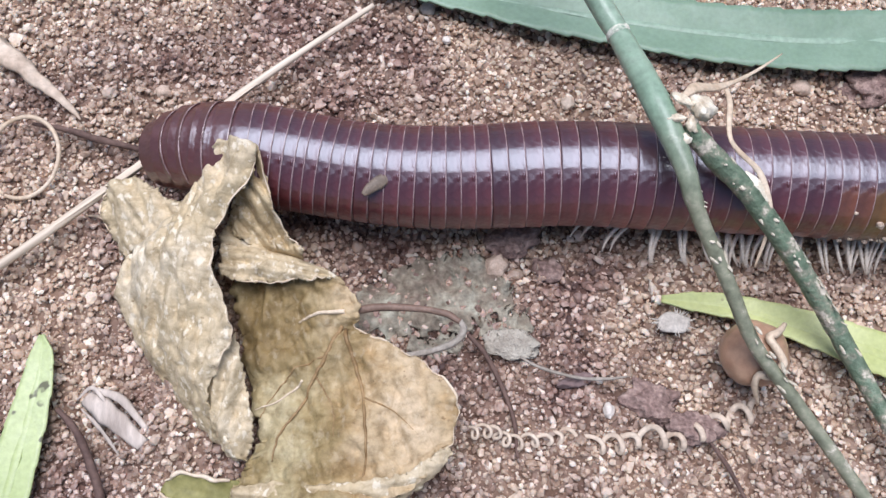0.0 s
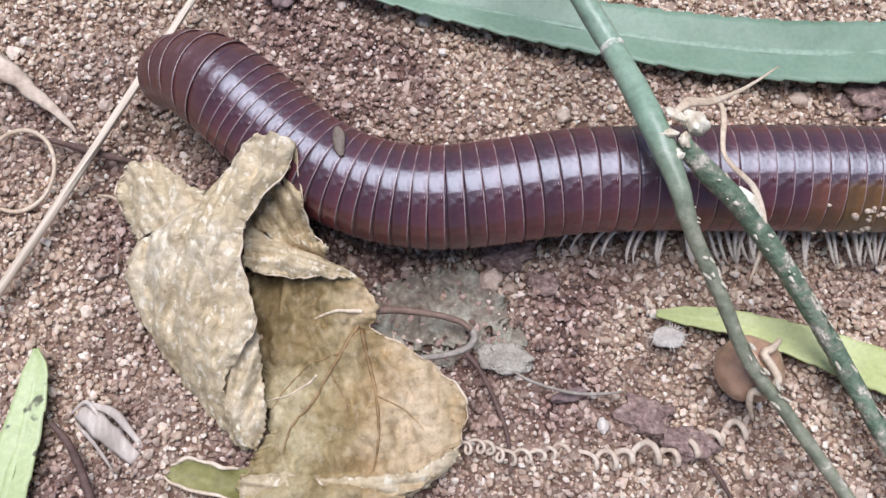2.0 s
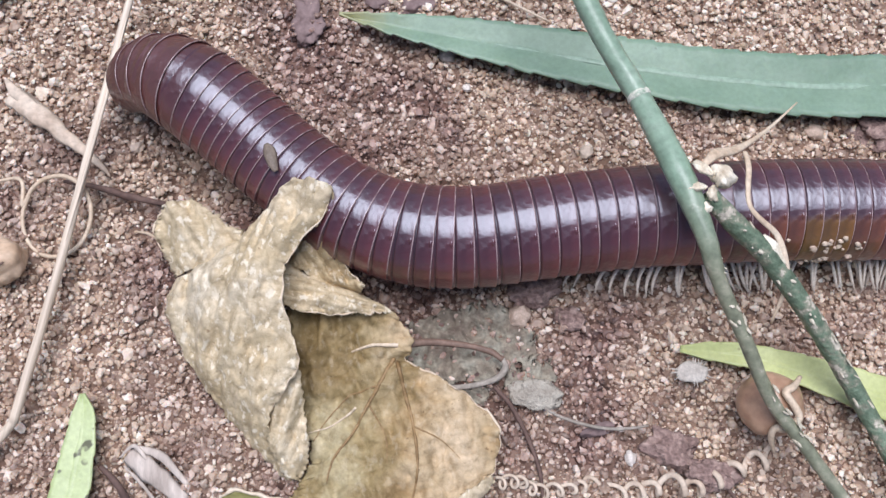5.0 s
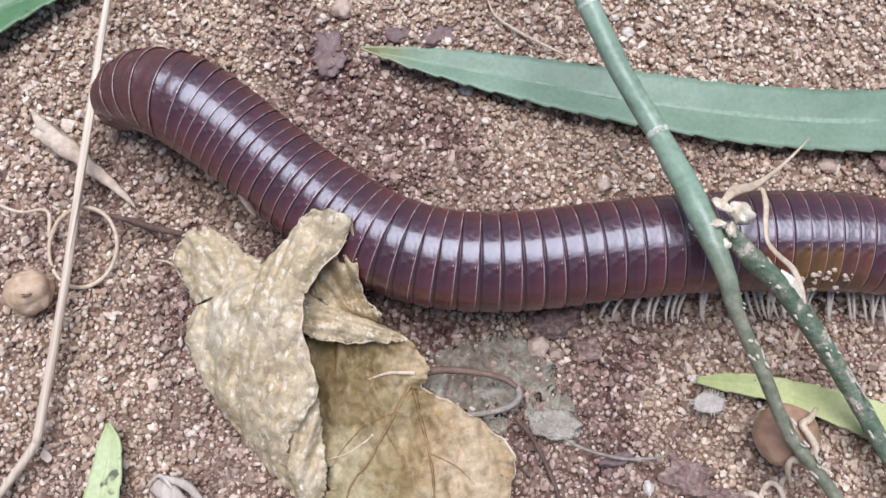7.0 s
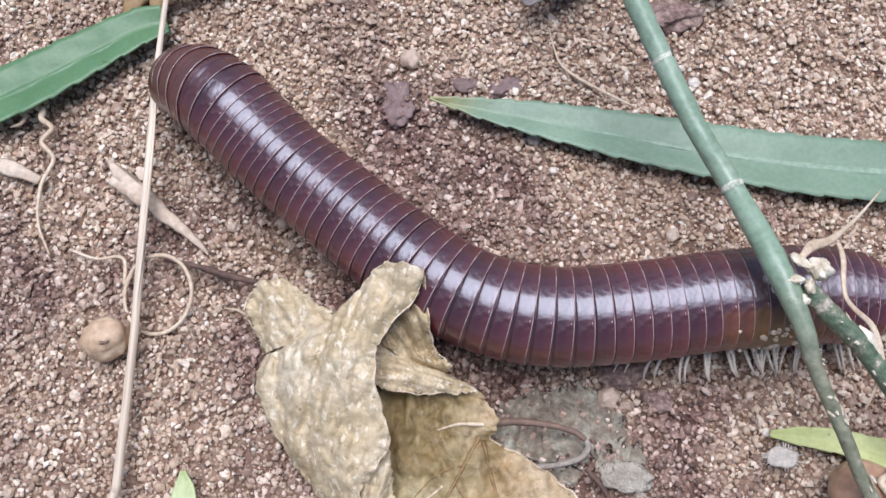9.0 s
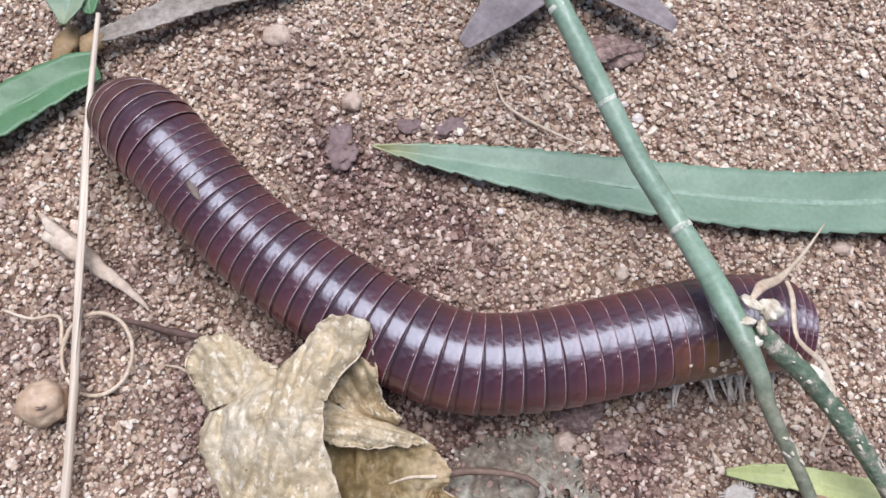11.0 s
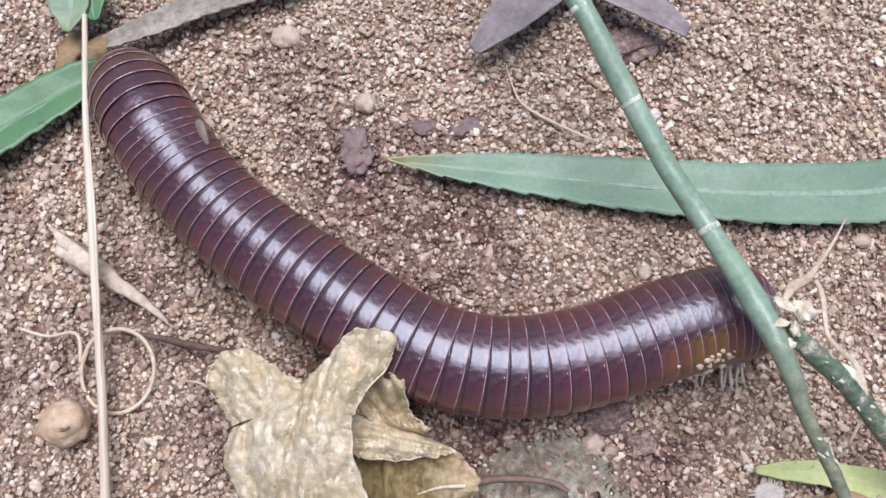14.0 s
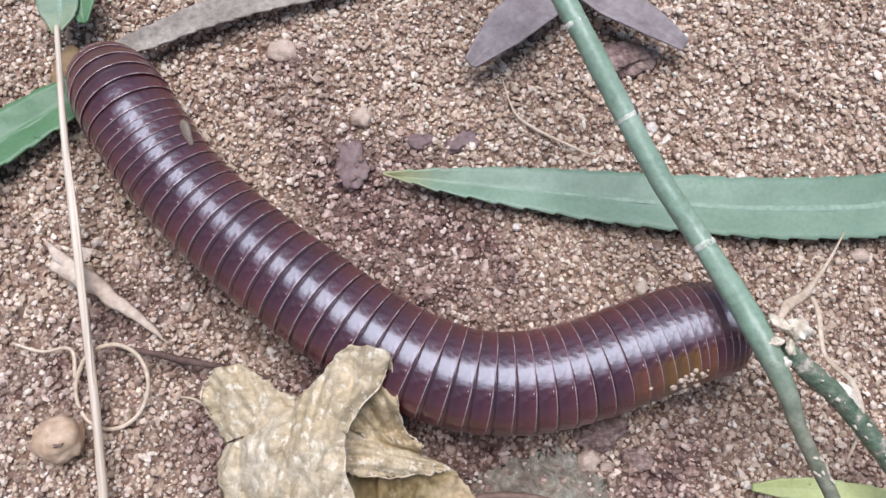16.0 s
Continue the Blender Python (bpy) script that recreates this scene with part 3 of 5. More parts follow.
# ---- the ground ----
def build_ground():
    tail = np.cumsum(0.9 * 1.16 ** np.arange(1, 68))
    xs = np.r_[-95 - tail[::-1], np.arange(-95, 83, 0.9), 83 + tail]
    ys = np.r_[-55 - tail[::-1], np.arange(-55, 95, 0.9), 95 + tail]
    nx, ny = len(xs), len(ys)
    verts = [(x * MM, y * MM, ground_z(x, y) * MM) for y in ys for x in xs]
    faces = [(j * nx + i, j * nx + i + 1, (j + 1) * nx + i + 1, (j + 1) * nx + i) for j in range(ny - 1) for i in range(nx - 1)]
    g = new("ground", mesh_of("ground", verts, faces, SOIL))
    tagged(g, "pinkish brown sandy soil with darker humous patches", "ground", kind="structure")


def ico(sub):
    bm = bmesh.new()
    bmesh.ops.create_icosphere(bm, subdivisions=sub, radius=1.0)
    v = np.array([tuple(p.co) for p in bm.verts])
    f = np.array([[p.index for p in t.verts] for t in bm.faces])
    bm.free()
    return v, f


def build_sand(name, label, seed, step, r_lo, r_hi, sub, area, smooth=0.15, up=0.75):
    """Loose grains strewn over the soil, joined into one mesh."""
    rng = np.random.default_rng(seed)
    bv, bf = ico(sub)
    x0, x1, y0, y1 = area
    gx, gy = np.meshgrid(np.arange(x0, x1, step), np.arange(y0, y1, step))
    px = gx.ravel() + rng.uniform(-0.5, 0.5, gx.size) * step
    py = gy.ravel() + rng.uniform(-0.5, 0.5, gx.size) * step
    n = len(px)
    r = r_lo + (r_hi - r_lo) * rng.beta(1.3, 2.6, n)
    pz = np.array([ground_z(a, b) for a, b in zip(px, py)]) + r * rng.uniform(-0.45, up, n)
    shape = 1 + 0.28 * rng.normal(size=(n, len(bv), 1)).clip(-1.3, 1.3) * (0.55 if sub > 1 else 0.5)
    stretch = rng.uniform(0.65, 1.3, (n, 1, 3)) * np.array((1.1, 1.1, 0.72))
    ang = rng.uniform(0, 2 * math.pi, n)
    tilt = rng.uniform(-0.9, 0.9, n)
    v = bv[None] * shape * stretch
    for _ in range(6):
        d = rng.normal(size=(n, 1, 3))
        d /= np.linalg.norm(d, axis=2, keepdims=True)
        over = ((v * d).sum(2, keepdims=True) - rng.uniform(0.36, 0.80, (n, 1, 1))).clip(0)
        v = v - over * d
    v = v * r[:, None, None]
    ca, sa, ct, st = np.cos(ang)[:, None], np.sin(ang)[:, None], np.cos(tilt)[:, None], np.sin(tilt)[:, None]
    y2, z2 = v[..., 1] * ct - v[..., 2] * st, v[..., 1] * st + v[..., 2] * ct
    out = np.stack([v[..., 0] * ca - y2 * sa + px[:, None], v[..., 0] * sa + y2 * ca + py[:, None], z2 + pz[:, None]], -1) * MM
    f = (bf[None] + (np.arange(n) * len(bv))[:, None, None]).reshape(-1, 3)
    me = bpy.data.meshes.new(name)
    me.vertices.add(n * len(bv))
    me.vertices.foreach_set("co", out.reshape(-1))
    me.loops.add(f.size)
    me.loops.foreach_set("vertex_index", f.reshape(-1).astype(np.int32))
    me.polygons.add(len(f))
    me.polygons.foreach_set("loop_start", np.arange(0, f.size, 3, dtype=np.int32))
    me.polygons.foreach_set("use_smooth", np.repeat(rng.random(n) < smooth, len(bf)))
    me.materials.append(SAND)
    me.update(calc_edges=True)
    me.validate()
    tagged(new(name, me), label, "sand", kind="stuff")


build_ground()
build_sand("coarse_sand", "coarse pink and beige quartz grains scattered on soil", 3, 2.5, 0.50, 1.0, 2, (-88, 78, -44, 84), 0.3)
build_sand("sand", "angular pinkish beige sand grains covering the soil", 11, 0.76, 0.32, 0.74, 1, (-88, 78, -44, 84), 0.25, 1.4)
build_sand("fine_sand", "fine brown and pale sand grains between coarser ones", 5, 0.58, 0.14, 0.34, 1, (-88, 78, -44, 84), 0.1, 0.4)


# ---- the millipede ----
RINGS = 55


def ring_scale(i):
    return float(np.interp(i, [0, 1, 2, 3, 5, 8, 12, 16, 24, 47, 50, 52, 53, 54], [0.74, 0.82, 0.885, 0.93, 0.965, 0.955, 0.935, 0.95, 0.99, 1.0, 0.965, 0.90, 0.82, 0.68]))


def ring_mesh(name, shell, slope=0.0):
    """One body ring, x forward: a thin rear rim, the polished back part and the narrower front part."""
    profile = [(-1.10, 6.42), (-1.29, 6.62), (-1.345, 6.73), (-1.31, 6.80), (-1.20, 6.825), (-1.02, 6.80), (-0.75, 6.775), (-0.45, 6.755), (-0.1, 6.74), (0.4, 6.73), (0.72, 6.71), (0.86, 6.66), (0.95, 6.49), (1.06, 6.49), (1.16, 6.63), (1.4, 6.66), (1.9, 6.65), (2.6, 6.5)]
    if slope:
        profile = [(-1.10, 6.40), (-1.26, 6.60), (-1.30, 6.70), (-1.26, 6.775), (-1.16, 6.80), (-1.0, 6.765), (-0.4, 6.76), (0.2, 6.735), (0.55, 6.69), (0.75, 6.62), (1.0, 6.56), (1.6, 6.50), (2.3, 6.42), (3.4, 6.32)]
        profile = [(x, r * (1 - slope * min(1.2, max(-1.3, x)))) for x, r in profile]
    seg = 48
    verts, faces, index = [], [], []
    for x, r in profile:
        for s in range(seg):
            a = 2 * math.pi * s / seg
            y, z = r * math.cos(a), r * math.sin(a)
            if z < -4.9:
                z = -4.9 + (z + 4.9) * 0.45
            verts.append((x * MM, y * MM, z * MM))
    for k in range(len(profile) - 1):
        for s in range(seg):
            t = (s + 1) % seg
            faces.append((k * seg + s, k * seg + t, (k + 1) * seg + t, (k + 1) * seg + s))
            low = verts[k * seg + s][2] < -4.7 * MM
            index.append(2 if low else (1 if k in (2, 3) and verts[k * seg + s][2] > -3.5 * MM else 0))
    # a low swelling added on one flank, shaped to catch a small glint
    a = radians(65)
    base = len(verts)
    out, round_ = np.array((0.0, math.cos(a), math.sin(a))), np.array((0.0, -math.sin(a), math.cos(a)))
    for ring_r, h in ((0.40, -0.05), (0.30, 0.06), (0.16, 0.13), (0.0, 0.15)):
        for q in range(8):
            b = math.pi * q / 4
            verts.append(tuple((out * (6.765 + h) + round_ * 1.5 * ring_r * math.cos(b) + np.array((-0.95 + 0.6 * ring_r * math.sin(b), 0, 0))) * MM))
    for k in range(3):
        for q in range(8):
            t = (q + 1) % 8
            faces.append((base + k * 8 + q, base + k * 8 + t, base + (k + 1) * 8 + t, base + (k + 1) * 8 + q))
            index.append(0)
    return mesh_of(name, verts, faces, [shell, RIM, BELLY], index)


def cap_mesh(name, shell, length, r):
    """A rounded end, x forward."""
    seg, n = 40, 12
    verts, faces = [], []
    for k in range(n):
        a = math.pi / 2 * k / (n - 1)
        x, q = length * math.sin(a) - 0.8, r * max(0.02, math.cos(a))
        for s in range(seg):
            b = 2 * math.pi * s / seg
            verts.append((x * MM, q * math.cos(b) * MM, (q * math.sin(b) - 0.08 * x * x) * MM))
    for k in range(n - 1):
        for s in range(seg):
            t = (s + 1) % seg
            faces.append((k * seg + s, k * seg + t, (k + 1) * seg + t, (k + 1) * seg + s))
    return mesh_of(name, verts, faces, shell)


def leg_mesh(name, side):
    """A slender jointed leg that leaves the belly and reaches the soil, its hip at the origin."""
    pts = [(0, 0, 0), (0.05, side * 1.7, -0.1), (0.3, side * 3.4, 0.15), (0.55, side * 4.9, -0.1), (0.5, side * 6.0, -0.8), (0.1, side * 6.9, -1.8)]
    return tube_mesh(name, pts, [0.34, 0.32, 0.30, 0.26, 0.20, 0.07], LEG, 14, 6, 0.25)


SPINES = []


def spine(t, mark_a, mark_b, dive, points):
    """The body's mid line at t, head first, in millimetres; how far back two marked rings lie; where the front bends down."""
    SPINES.append((t, mark_a, mark_b, dive, points))


spine(0, 30.6, 96.0, 12, [(-34.8, 10.9), (-29.6, 10.2), (-24.3, 9.5), (-19.1, 9.0), (-13.8, 8.2), (-8.6, 7.3), (-3.3, 6.6), (2.0, 6.2), (7.2, 6.2), (12.5, 6.4), (17.8, 6.6), (23.1, 6.5), (28.4, 6.2), (33.7, 5.9), (39.0, 5.6), (44.3, 5.2), (49.6, 4.9), (54.9, 4.5), (60.2, 4.1)])
spine(0.5, 30.5, 96.3, 12, [(-35.0, 12.4), (-29.8, 11.8), (-24.5, 11.1), (-19.2, 10.3), (-14.0, 9.2), (-8.9, 8.0), (-3.6, 7.0), (1.7, 6.4), (7.0, 6.3), (12.3, 6.5), (17.6, 6.7), (23.0, 6.6), (28.3, 6.4), (33.7, 6.1), (39.0, 5.8), (44.3, 5.5), (49.7, 5.2), (55.0, 4.8), (60.4, 4.5)])
spine(1, 30.2, 97.5, 10, [(-35.8, 17.7), (-30.3, 17.6), (-25.0, 16.6), (-19.7, 14.9), (-14.7, 12.7), (-9.8, 10.3), (-4.7, 8.4), (0.7, 7.2), (6.1, 6.7), (11.6, 6.7), (17.1, 6.9), (22.6, 7.0), (28.1, 7.0), (33.5, 6.8), (39.0, 6.7), (44.5, 6.5), (50.0, 6.2), (55.5, 5.9), (61.0, 5.7)])
spine(1.5, 28.5, 97.7, 11, [(-33.4, 23.8), (-28.1, 22.4), (-23.2, 20.1), (-18.6, 17.0), (-14.1, 13.7), (-9.5, 10.8), (-4.5, 8.5), (0.8, 7.1), (6.3, 6.7), (11.8, 6.9), (17.3, 7.3), (22.9, 7.5), (28.4, 7.6), (33.9, 7.7), (39.4, 7.6), (44.9, 7.4), (50.4, 7.1), (56.0, 6.7), (61.5, 6.3)])
spine(2, 26.9, 97.2, 11, [(-32.8, 24.7), (-27.8, 22.6), (-23.1, 19.6), (-18.9, 16.0), (-14.7, 12.4), (-10.1, 9.2), (-5.1, 6.9), (0.2, 5.6), (5.8, 5.4), (11.3, 6.0), (16.8, 6.8), (22.3, 7.5), (27.8, 7.7), (33.4, 7.8), (38.9, 7.7), (44.5, 7.7), (50.0, 7.6), (55.6, 7.4), (61.1, 7.3)])
spine(3, 25.4, 98.1, 11, [(-33.3, 27.7), (-28.5, 24.9), (-24.1, 21.4), (-20.1, 17.4), (-16.1, 13.4), (-11.9, 9.6), (-7.2, 6.7), (-1.8, 5.0), (3.7, 4.5), (9.3, 4.9), (14.9, 5.7), (20.5, 6.6), (26.1, 7.2), (31.7, 7.5), (37.3, 7.6), (42.9, 7.7), (48.6, 7.6), (54.2, 7.6), (59.8, 7.5)])
spine(5.5, 24.7, 101.4, 12, [(-44.1, 31.1), (-38.2, 29.7), (-32.8, 27.1), (-27.9, 23.5), (-23.3, 19.5), (-18.6, 15.6), (-13.7, 11.8), (-8.5, 8.9), (-2.6, 7.1), (3.4, 6.7), (9.5, 7.2), (15.6, 7.9), (21.6, 8.5), (27.7, 8.9), (33.8, 9.1), (39.9, 9.3), (46.0, 9.3), (52.1, 9.1), (58.2, 8.9)])
spine(6, 25.4, 101.2, 12, [(-45.2, 31.2), (-39.4, 30.1), (-33.9, 27.9), (-29.1, 24.6), (-24.5, 20.8), (-19.9, 17.0), (-15.2, 13.4), (-10.1, 10.3), (-4.6, 8.2), (1.2, 7.4), (7.1, 7.6), (13.0, 8.2), (18.9, 8.8), (24.9, 9.2), (30.8, 9.5), (36.7, 9.7), (42.7, 9.8), (48.6, 9.6), (54.6, 9.3)])
spine(7, 26.2, 104.2, 12, [(-48.5, 33.3), (-42.3, 32.3), (-36.5, 30.1), (-31.3, 26.5), (-26.4, 22.4), (-21.6, 18.4), (-16.6, 14.5), (-11.3, 11.0), (-5.5, 8.5), (0.7, 7.3), (7.0, 7.1), (13.3, 7.6), (19.6, 8.3), (25.9, 8.8), (32.2, 9.2), (38.5, 9.3), (44.9, 9.2), (51.2, 8.9), (57.5, 8.2)])
spine(7.5, 26.8, 104.7, 12, [(-50.0, 35.1), (-43.7, 34.2), (-37.8, 32.0), (-32.5, 28.4), (-27.6, 24.2), (-22.7, 20.1), (-17.7, 16.0), (-12.6, 12.2), (-6.9, 9.2), (-0.8, 7.4), (5.5, 7.0), (11.9, 7.5), (18.3, 8.2), (24.7, 8.8), (31.1, 9.2), (37.5, 9.4), (43.9, 9.5), (50.3, 9.1), (56.6, 8.1)])
spine(8, 26.9, 99.9, 12, [(-51.0, 36.6), (-44.8, 35.5), (-39.2, 33.0), (-34.0, 29.6), (-29.0, 25.8), (-24.1, 22.0), (-19.3, 18.0), (-14.4, 14.0), (-9.2, 10.6), (-3.5, 8.1), (2.5, 7.0), (8.8, 7.0), (15.0, 7.6), (21.2, 8.2), (27.5, 8.6), (33.7, 9.0), (40.0, 9.2), (46.2, 9.0), (52.5, 8.6)])
spine(9, 25.0, 97.2, 12, [(-51.8, 44.5), (-46.6, 41.1), (-41.8, 37.2), (-37.3, 32.8), (-32.8, 28.5), (-28.0, 24.4), (-23.3, 20.3), (-18.5, 16.3), (-13.5, 12.5), (-8.1, 9.4), (-2.3, 7.4), (3.9, 6.6), (10.1, 6.9), (16.4, 7.5), (22.6, 8.3), (28.8, 8.9), (35.1, 9.2), (41.3, 9.3), (47.6, 9.3)])
spine(10, 23.5, 98.3, 13, [(-51.6, 46.8), (-46.7, 42.7), (-42.1, 38.5), (-37.8, 33.9), (-33.5, 29.3), (-28.9, 24.9), (-24.2, 20.7), (-19.3, 16.9), (-14.1, 13.2), (-8.8, 9.8), (-3.1, 7.3), (3.1, 6.6), (9.4, 7.0), (15.7, 7.8), (21.9, 8.6), (28.2, 9.4), (34.5, 9.8), (40.8, 9.8), (47.1, 9.5)])
spine(12.5, 16.3, 99.2, 11, [(-50.1, 51.2), (-47.0, 45.6), (-43.7, 40.2), (-40.1, 34.9), (-36.2, 29.9), (-31.8, 25.3), (-27.1, 21.0), (-22.2, 17.0), (-17.0, 13.2), (-11.5, 10.0), (-5.6, 7.8), (0.6, 6.8), (7.0, 7.0), (13.3, 8.0), (19.5, 9.2), (25.8, 10.4), (32.1, 11.2), (38.4, 11.0), (44.7, 9.8)])
spine(14, 14.4, 97.7, 11, [(-50.9, 54.3), (-48.1, 48.6), (-45.2, 42.9), (-41.8, 37.5), (-37.9, 32.5), (-33.5, 27.8), (-28.8, 23.5), (-23.9, 19.4), (-18.9, 15.5), (-13.6, 11.8), (-8.0, 8.9), (-1.8, 7.4), (4.5, 7.2), (10.8, 8.0), (17.1, 9.5), (23.3, 11.0), (29.6, 12.0), (35.9, 12.1), (42.2, 11.0)])
spine(15, 14.3, 97.6, 11, [(-50.3, 57.0), (-47.4, 51.2), (-44.6, 45.3), (-41.4, 39.7), (-37.6, 34.4), (-33.3, 29.5), (-28.8, 24.9), (-24.1, 20.4), (-19.2, 16.1), (-14.0, 12.2), (-8.3, 9.0), (-2.1, 7.2), (4.3, 6.9), (10.7, 7.7), (17.1, 9.3), (23.3, 11.0), (29.7, 12.3), (36.1, 12.7), (42.6, 11.8)])
spine(16, 15.8, 98.4, 11, [(-53.4, 57.7), (-50.2, 52.0), (-47.0, 46.3), (-43.6, 40.7), (-39.6, 35.5), (-35.2, 30.7), (-30.5, 26.1), (-25.6, 21.7), (-20.7, 17.4), (-15.5, 13.4), (-9.9, 10.0), (-3.8, 7.8), (2.6, 7.2), (9.1, 7.9), (15.5, 9.5), (21.8, 11.2), (28.3, 12.4), (34.8, 12.8), (41.3, 12.1)])

AXIS_Z = 7.7


def ring_poses(t, mark_a, mark_b, dive, points):
    line = curve_points([(x, y, AXIS_Z) for x, y in points], 400)
    step = np.r_[0, np.cumsum(np.linalg.norm(np.diff(line, axis=0), axis=1))]

    lift = float(np.interp(t, [0, 3, 8, 10, 12.5, 16], [0.14, 0.19, 0.20, 0.17, 0.12, 0.12]))
    span, turn, most = 20.0, 9.8, 1.3

    def place(a):
        """The body's axis a millimetres behind the head: its front is raised a little, and the head bends down."""
        if a < dive:
            bend = min((dive - a) / turn, most)
            more = max(0.0, (dive - a) - turn * most)
            along = turn * (math.sin(lift) - math.sin(lift - bend)) + more * math.cos(lift - bend)
            drop = turn * (math.cos(lift - bend) - math.cos(lift)) + more * math.sin(lift - bend)
            return flat(dive - along) + np.array((0, 0, drop + 0.5 * lift * span))
        q = flat(a)
        return q + np.array((0, 0, 0.5 * lift * max(0.0, dive + span - a) ** 2 / span))

    def flat(a):
        if a > step[-1]:
            d = (line[-1] - line[-12]) / np.linalg.norm(line[-1] - line[-12])
            return line[-1] + d * (a - step[-1])
        if a < 0:
            d = (line[0] - line[8]) / np.linalg.norm(line[0] - line[8])
            return line[0] - d * a
        return np.array([np.interp(a, step, line[:, k]) for k in range(3)])

    # rings telescope: close together behind the head, drawn apart along the middle, closer again towards the tail
    late = float(np.interp(t, [8.0, 12.5], [0.0, 1.0]))
    begin = 2.4 + float(np.interp(t, [0, 0.5, 1.0], [3.2, 1.4, 0.0]))
    loose = begin + (mark_b - begin) * np.interp(range(RINGS), [0, 4, 13, 22, 26, 38, 44, 46], [0.0, 0.087, 0.242, 0.421, 0.513, 0.820, 0.959, 1.0])
    tight = -0.5 + (mark_b + 0.5) * np.interp(range(RINGS), [0, 3, 12, 18, 36, 42, 46], [0.0, 0.058, 0.202, 0.335, 0.785, 0.925, 1.0])
    arcs = loose * (1 - late) + tight * late + np.array([max(0, i - 46) * (2.05 - 0.8 * late) for i in range(RINGS)])
    poses = []
    for i, a in enumerate(arcs):
        p = place(a)
        d = place(a - 1.3) - place(a + 1.3)
        d /= np.linalg.norm(d)
        x_axis = Vector(d)
        y_axis = Vector((0, 0, 1)).cross(x_axis)
        if y_axis.length < 0.2:
            y_axis = Vector((-x_axis.y, x_axis.x, 0))
        y_axis.normalize()
        z_axis = x_axis.cross(y_axis)
        m = Matrix((x_axis, y_axis, z_axis)).transposed().to_4x4()
        m.translation = Vector((p[0], p[1], p[2] - 0.09 * max(0, i - 48) ** 2)) * MM
        m = m @ pose(0, 0, 0, 0, min(1.0, i / 14) * math.sin(i * 12.9), 0.35 * math.sin(i * 7.7))
        poses.append(m)
    return poses


RING_ROWS = [(row[0], ring_poses(*row)) for row in SPINES]
rings = []
legs = []


def build_millipede():
    body = thing("giant_millipede", "giant millipede, glossy dark purplish brown rings, crawling on sand", "millipede")
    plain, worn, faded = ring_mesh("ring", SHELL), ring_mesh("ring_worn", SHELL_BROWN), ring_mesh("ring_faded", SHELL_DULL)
    near_leg, far_leg = leg_mesh("leg_right", -1), leg_mesh("leg_left", 1)
    for i in range(RINGS):
        s = ring_scale(i)
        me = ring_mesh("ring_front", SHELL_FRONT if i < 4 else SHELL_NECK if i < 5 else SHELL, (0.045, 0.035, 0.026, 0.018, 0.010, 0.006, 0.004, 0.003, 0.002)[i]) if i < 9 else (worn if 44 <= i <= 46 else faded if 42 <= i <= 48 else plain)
        ring = part("ring", me, body)
        s *= 1 + 0.003 * math.sin(i * 5.3)
        ring.scale = (float(np.interp(i, [8, 12, 15, 22, 26, 38, 44, 50], [0.73, 0.76, 0.84, 0.92, 1.03, 1.05, 0.95, 0.82])) if i > 8 else 1.0, s, s)
        if i == 0:
            part("head", cap_mesh("head", SHELL_FRONT, 1.9, 6.4), ring, "rounded reddish brown head shield")
        if i == RINGS - 1:
            tip = part("tail_tip", cap_mesh("tail_tip", SHELL, 2.6, 6.4), ring, "blunt dark tail tip")
            tip.rotation_euler = (0, 0, math.pi)
        rings.append(ring)
        if 3 <= i < RINGS - 2:
            for k in (0, 1):
                for side, me_leg in ((-1, near_leg), (1, far_leg)):
                    leg = part("leg", me_leg, ring, "pale cream jointed leg" if i == 3 and k == 0 else "")
                    leg.scale = (1.0, 1.1 / s, 1.0 / s)
                    leg.location = ((-0.65 + 1.2 * k) * MM, side * 1.9 * MM, -5.55 * MM)
                    if side < 0:
                        leg.rotation_euler = (0, 0, radians(-74))
                    legs.append((leg, i, k, side))
    return body


def leg_rows(i, k, side):
    """The step of one leg: a wave that runs forward along the body; the front ones are drawn in."""
    rows = []
    for n in range(65):
        t = n * 0.25
        wave = math.sin(2 * math.pi * (t / 1.15 + (i + 0.5 * k) / 7.5))
        lift = math.cos(2 * math.pi * (t / 1.15 + (i + 0.5 * k) / 7.5))
        begin = float(np.interp(t, [0, 3, 5.5, 7.5, 8.5, 9.5, 13, 16], [33, 34.5, 36.5, 38, 40.5, 41.5, 49, 54]))
        tuck = max(0.0, min(1.0, (begin - i) / 3.0))
        swing = 20 * wave * (1 - tuck) + 74 * tuck
        roll = (9 * max(0.0, lift) * (1 - tuck) + 2) * side
        rows.append((t, pose((-0.65 + 1.2 * k) * MM, side * 1.9 * MM, -5.55 * MM, roll, 0, swing * -side)))
    return rows


millipede = build_millipede()


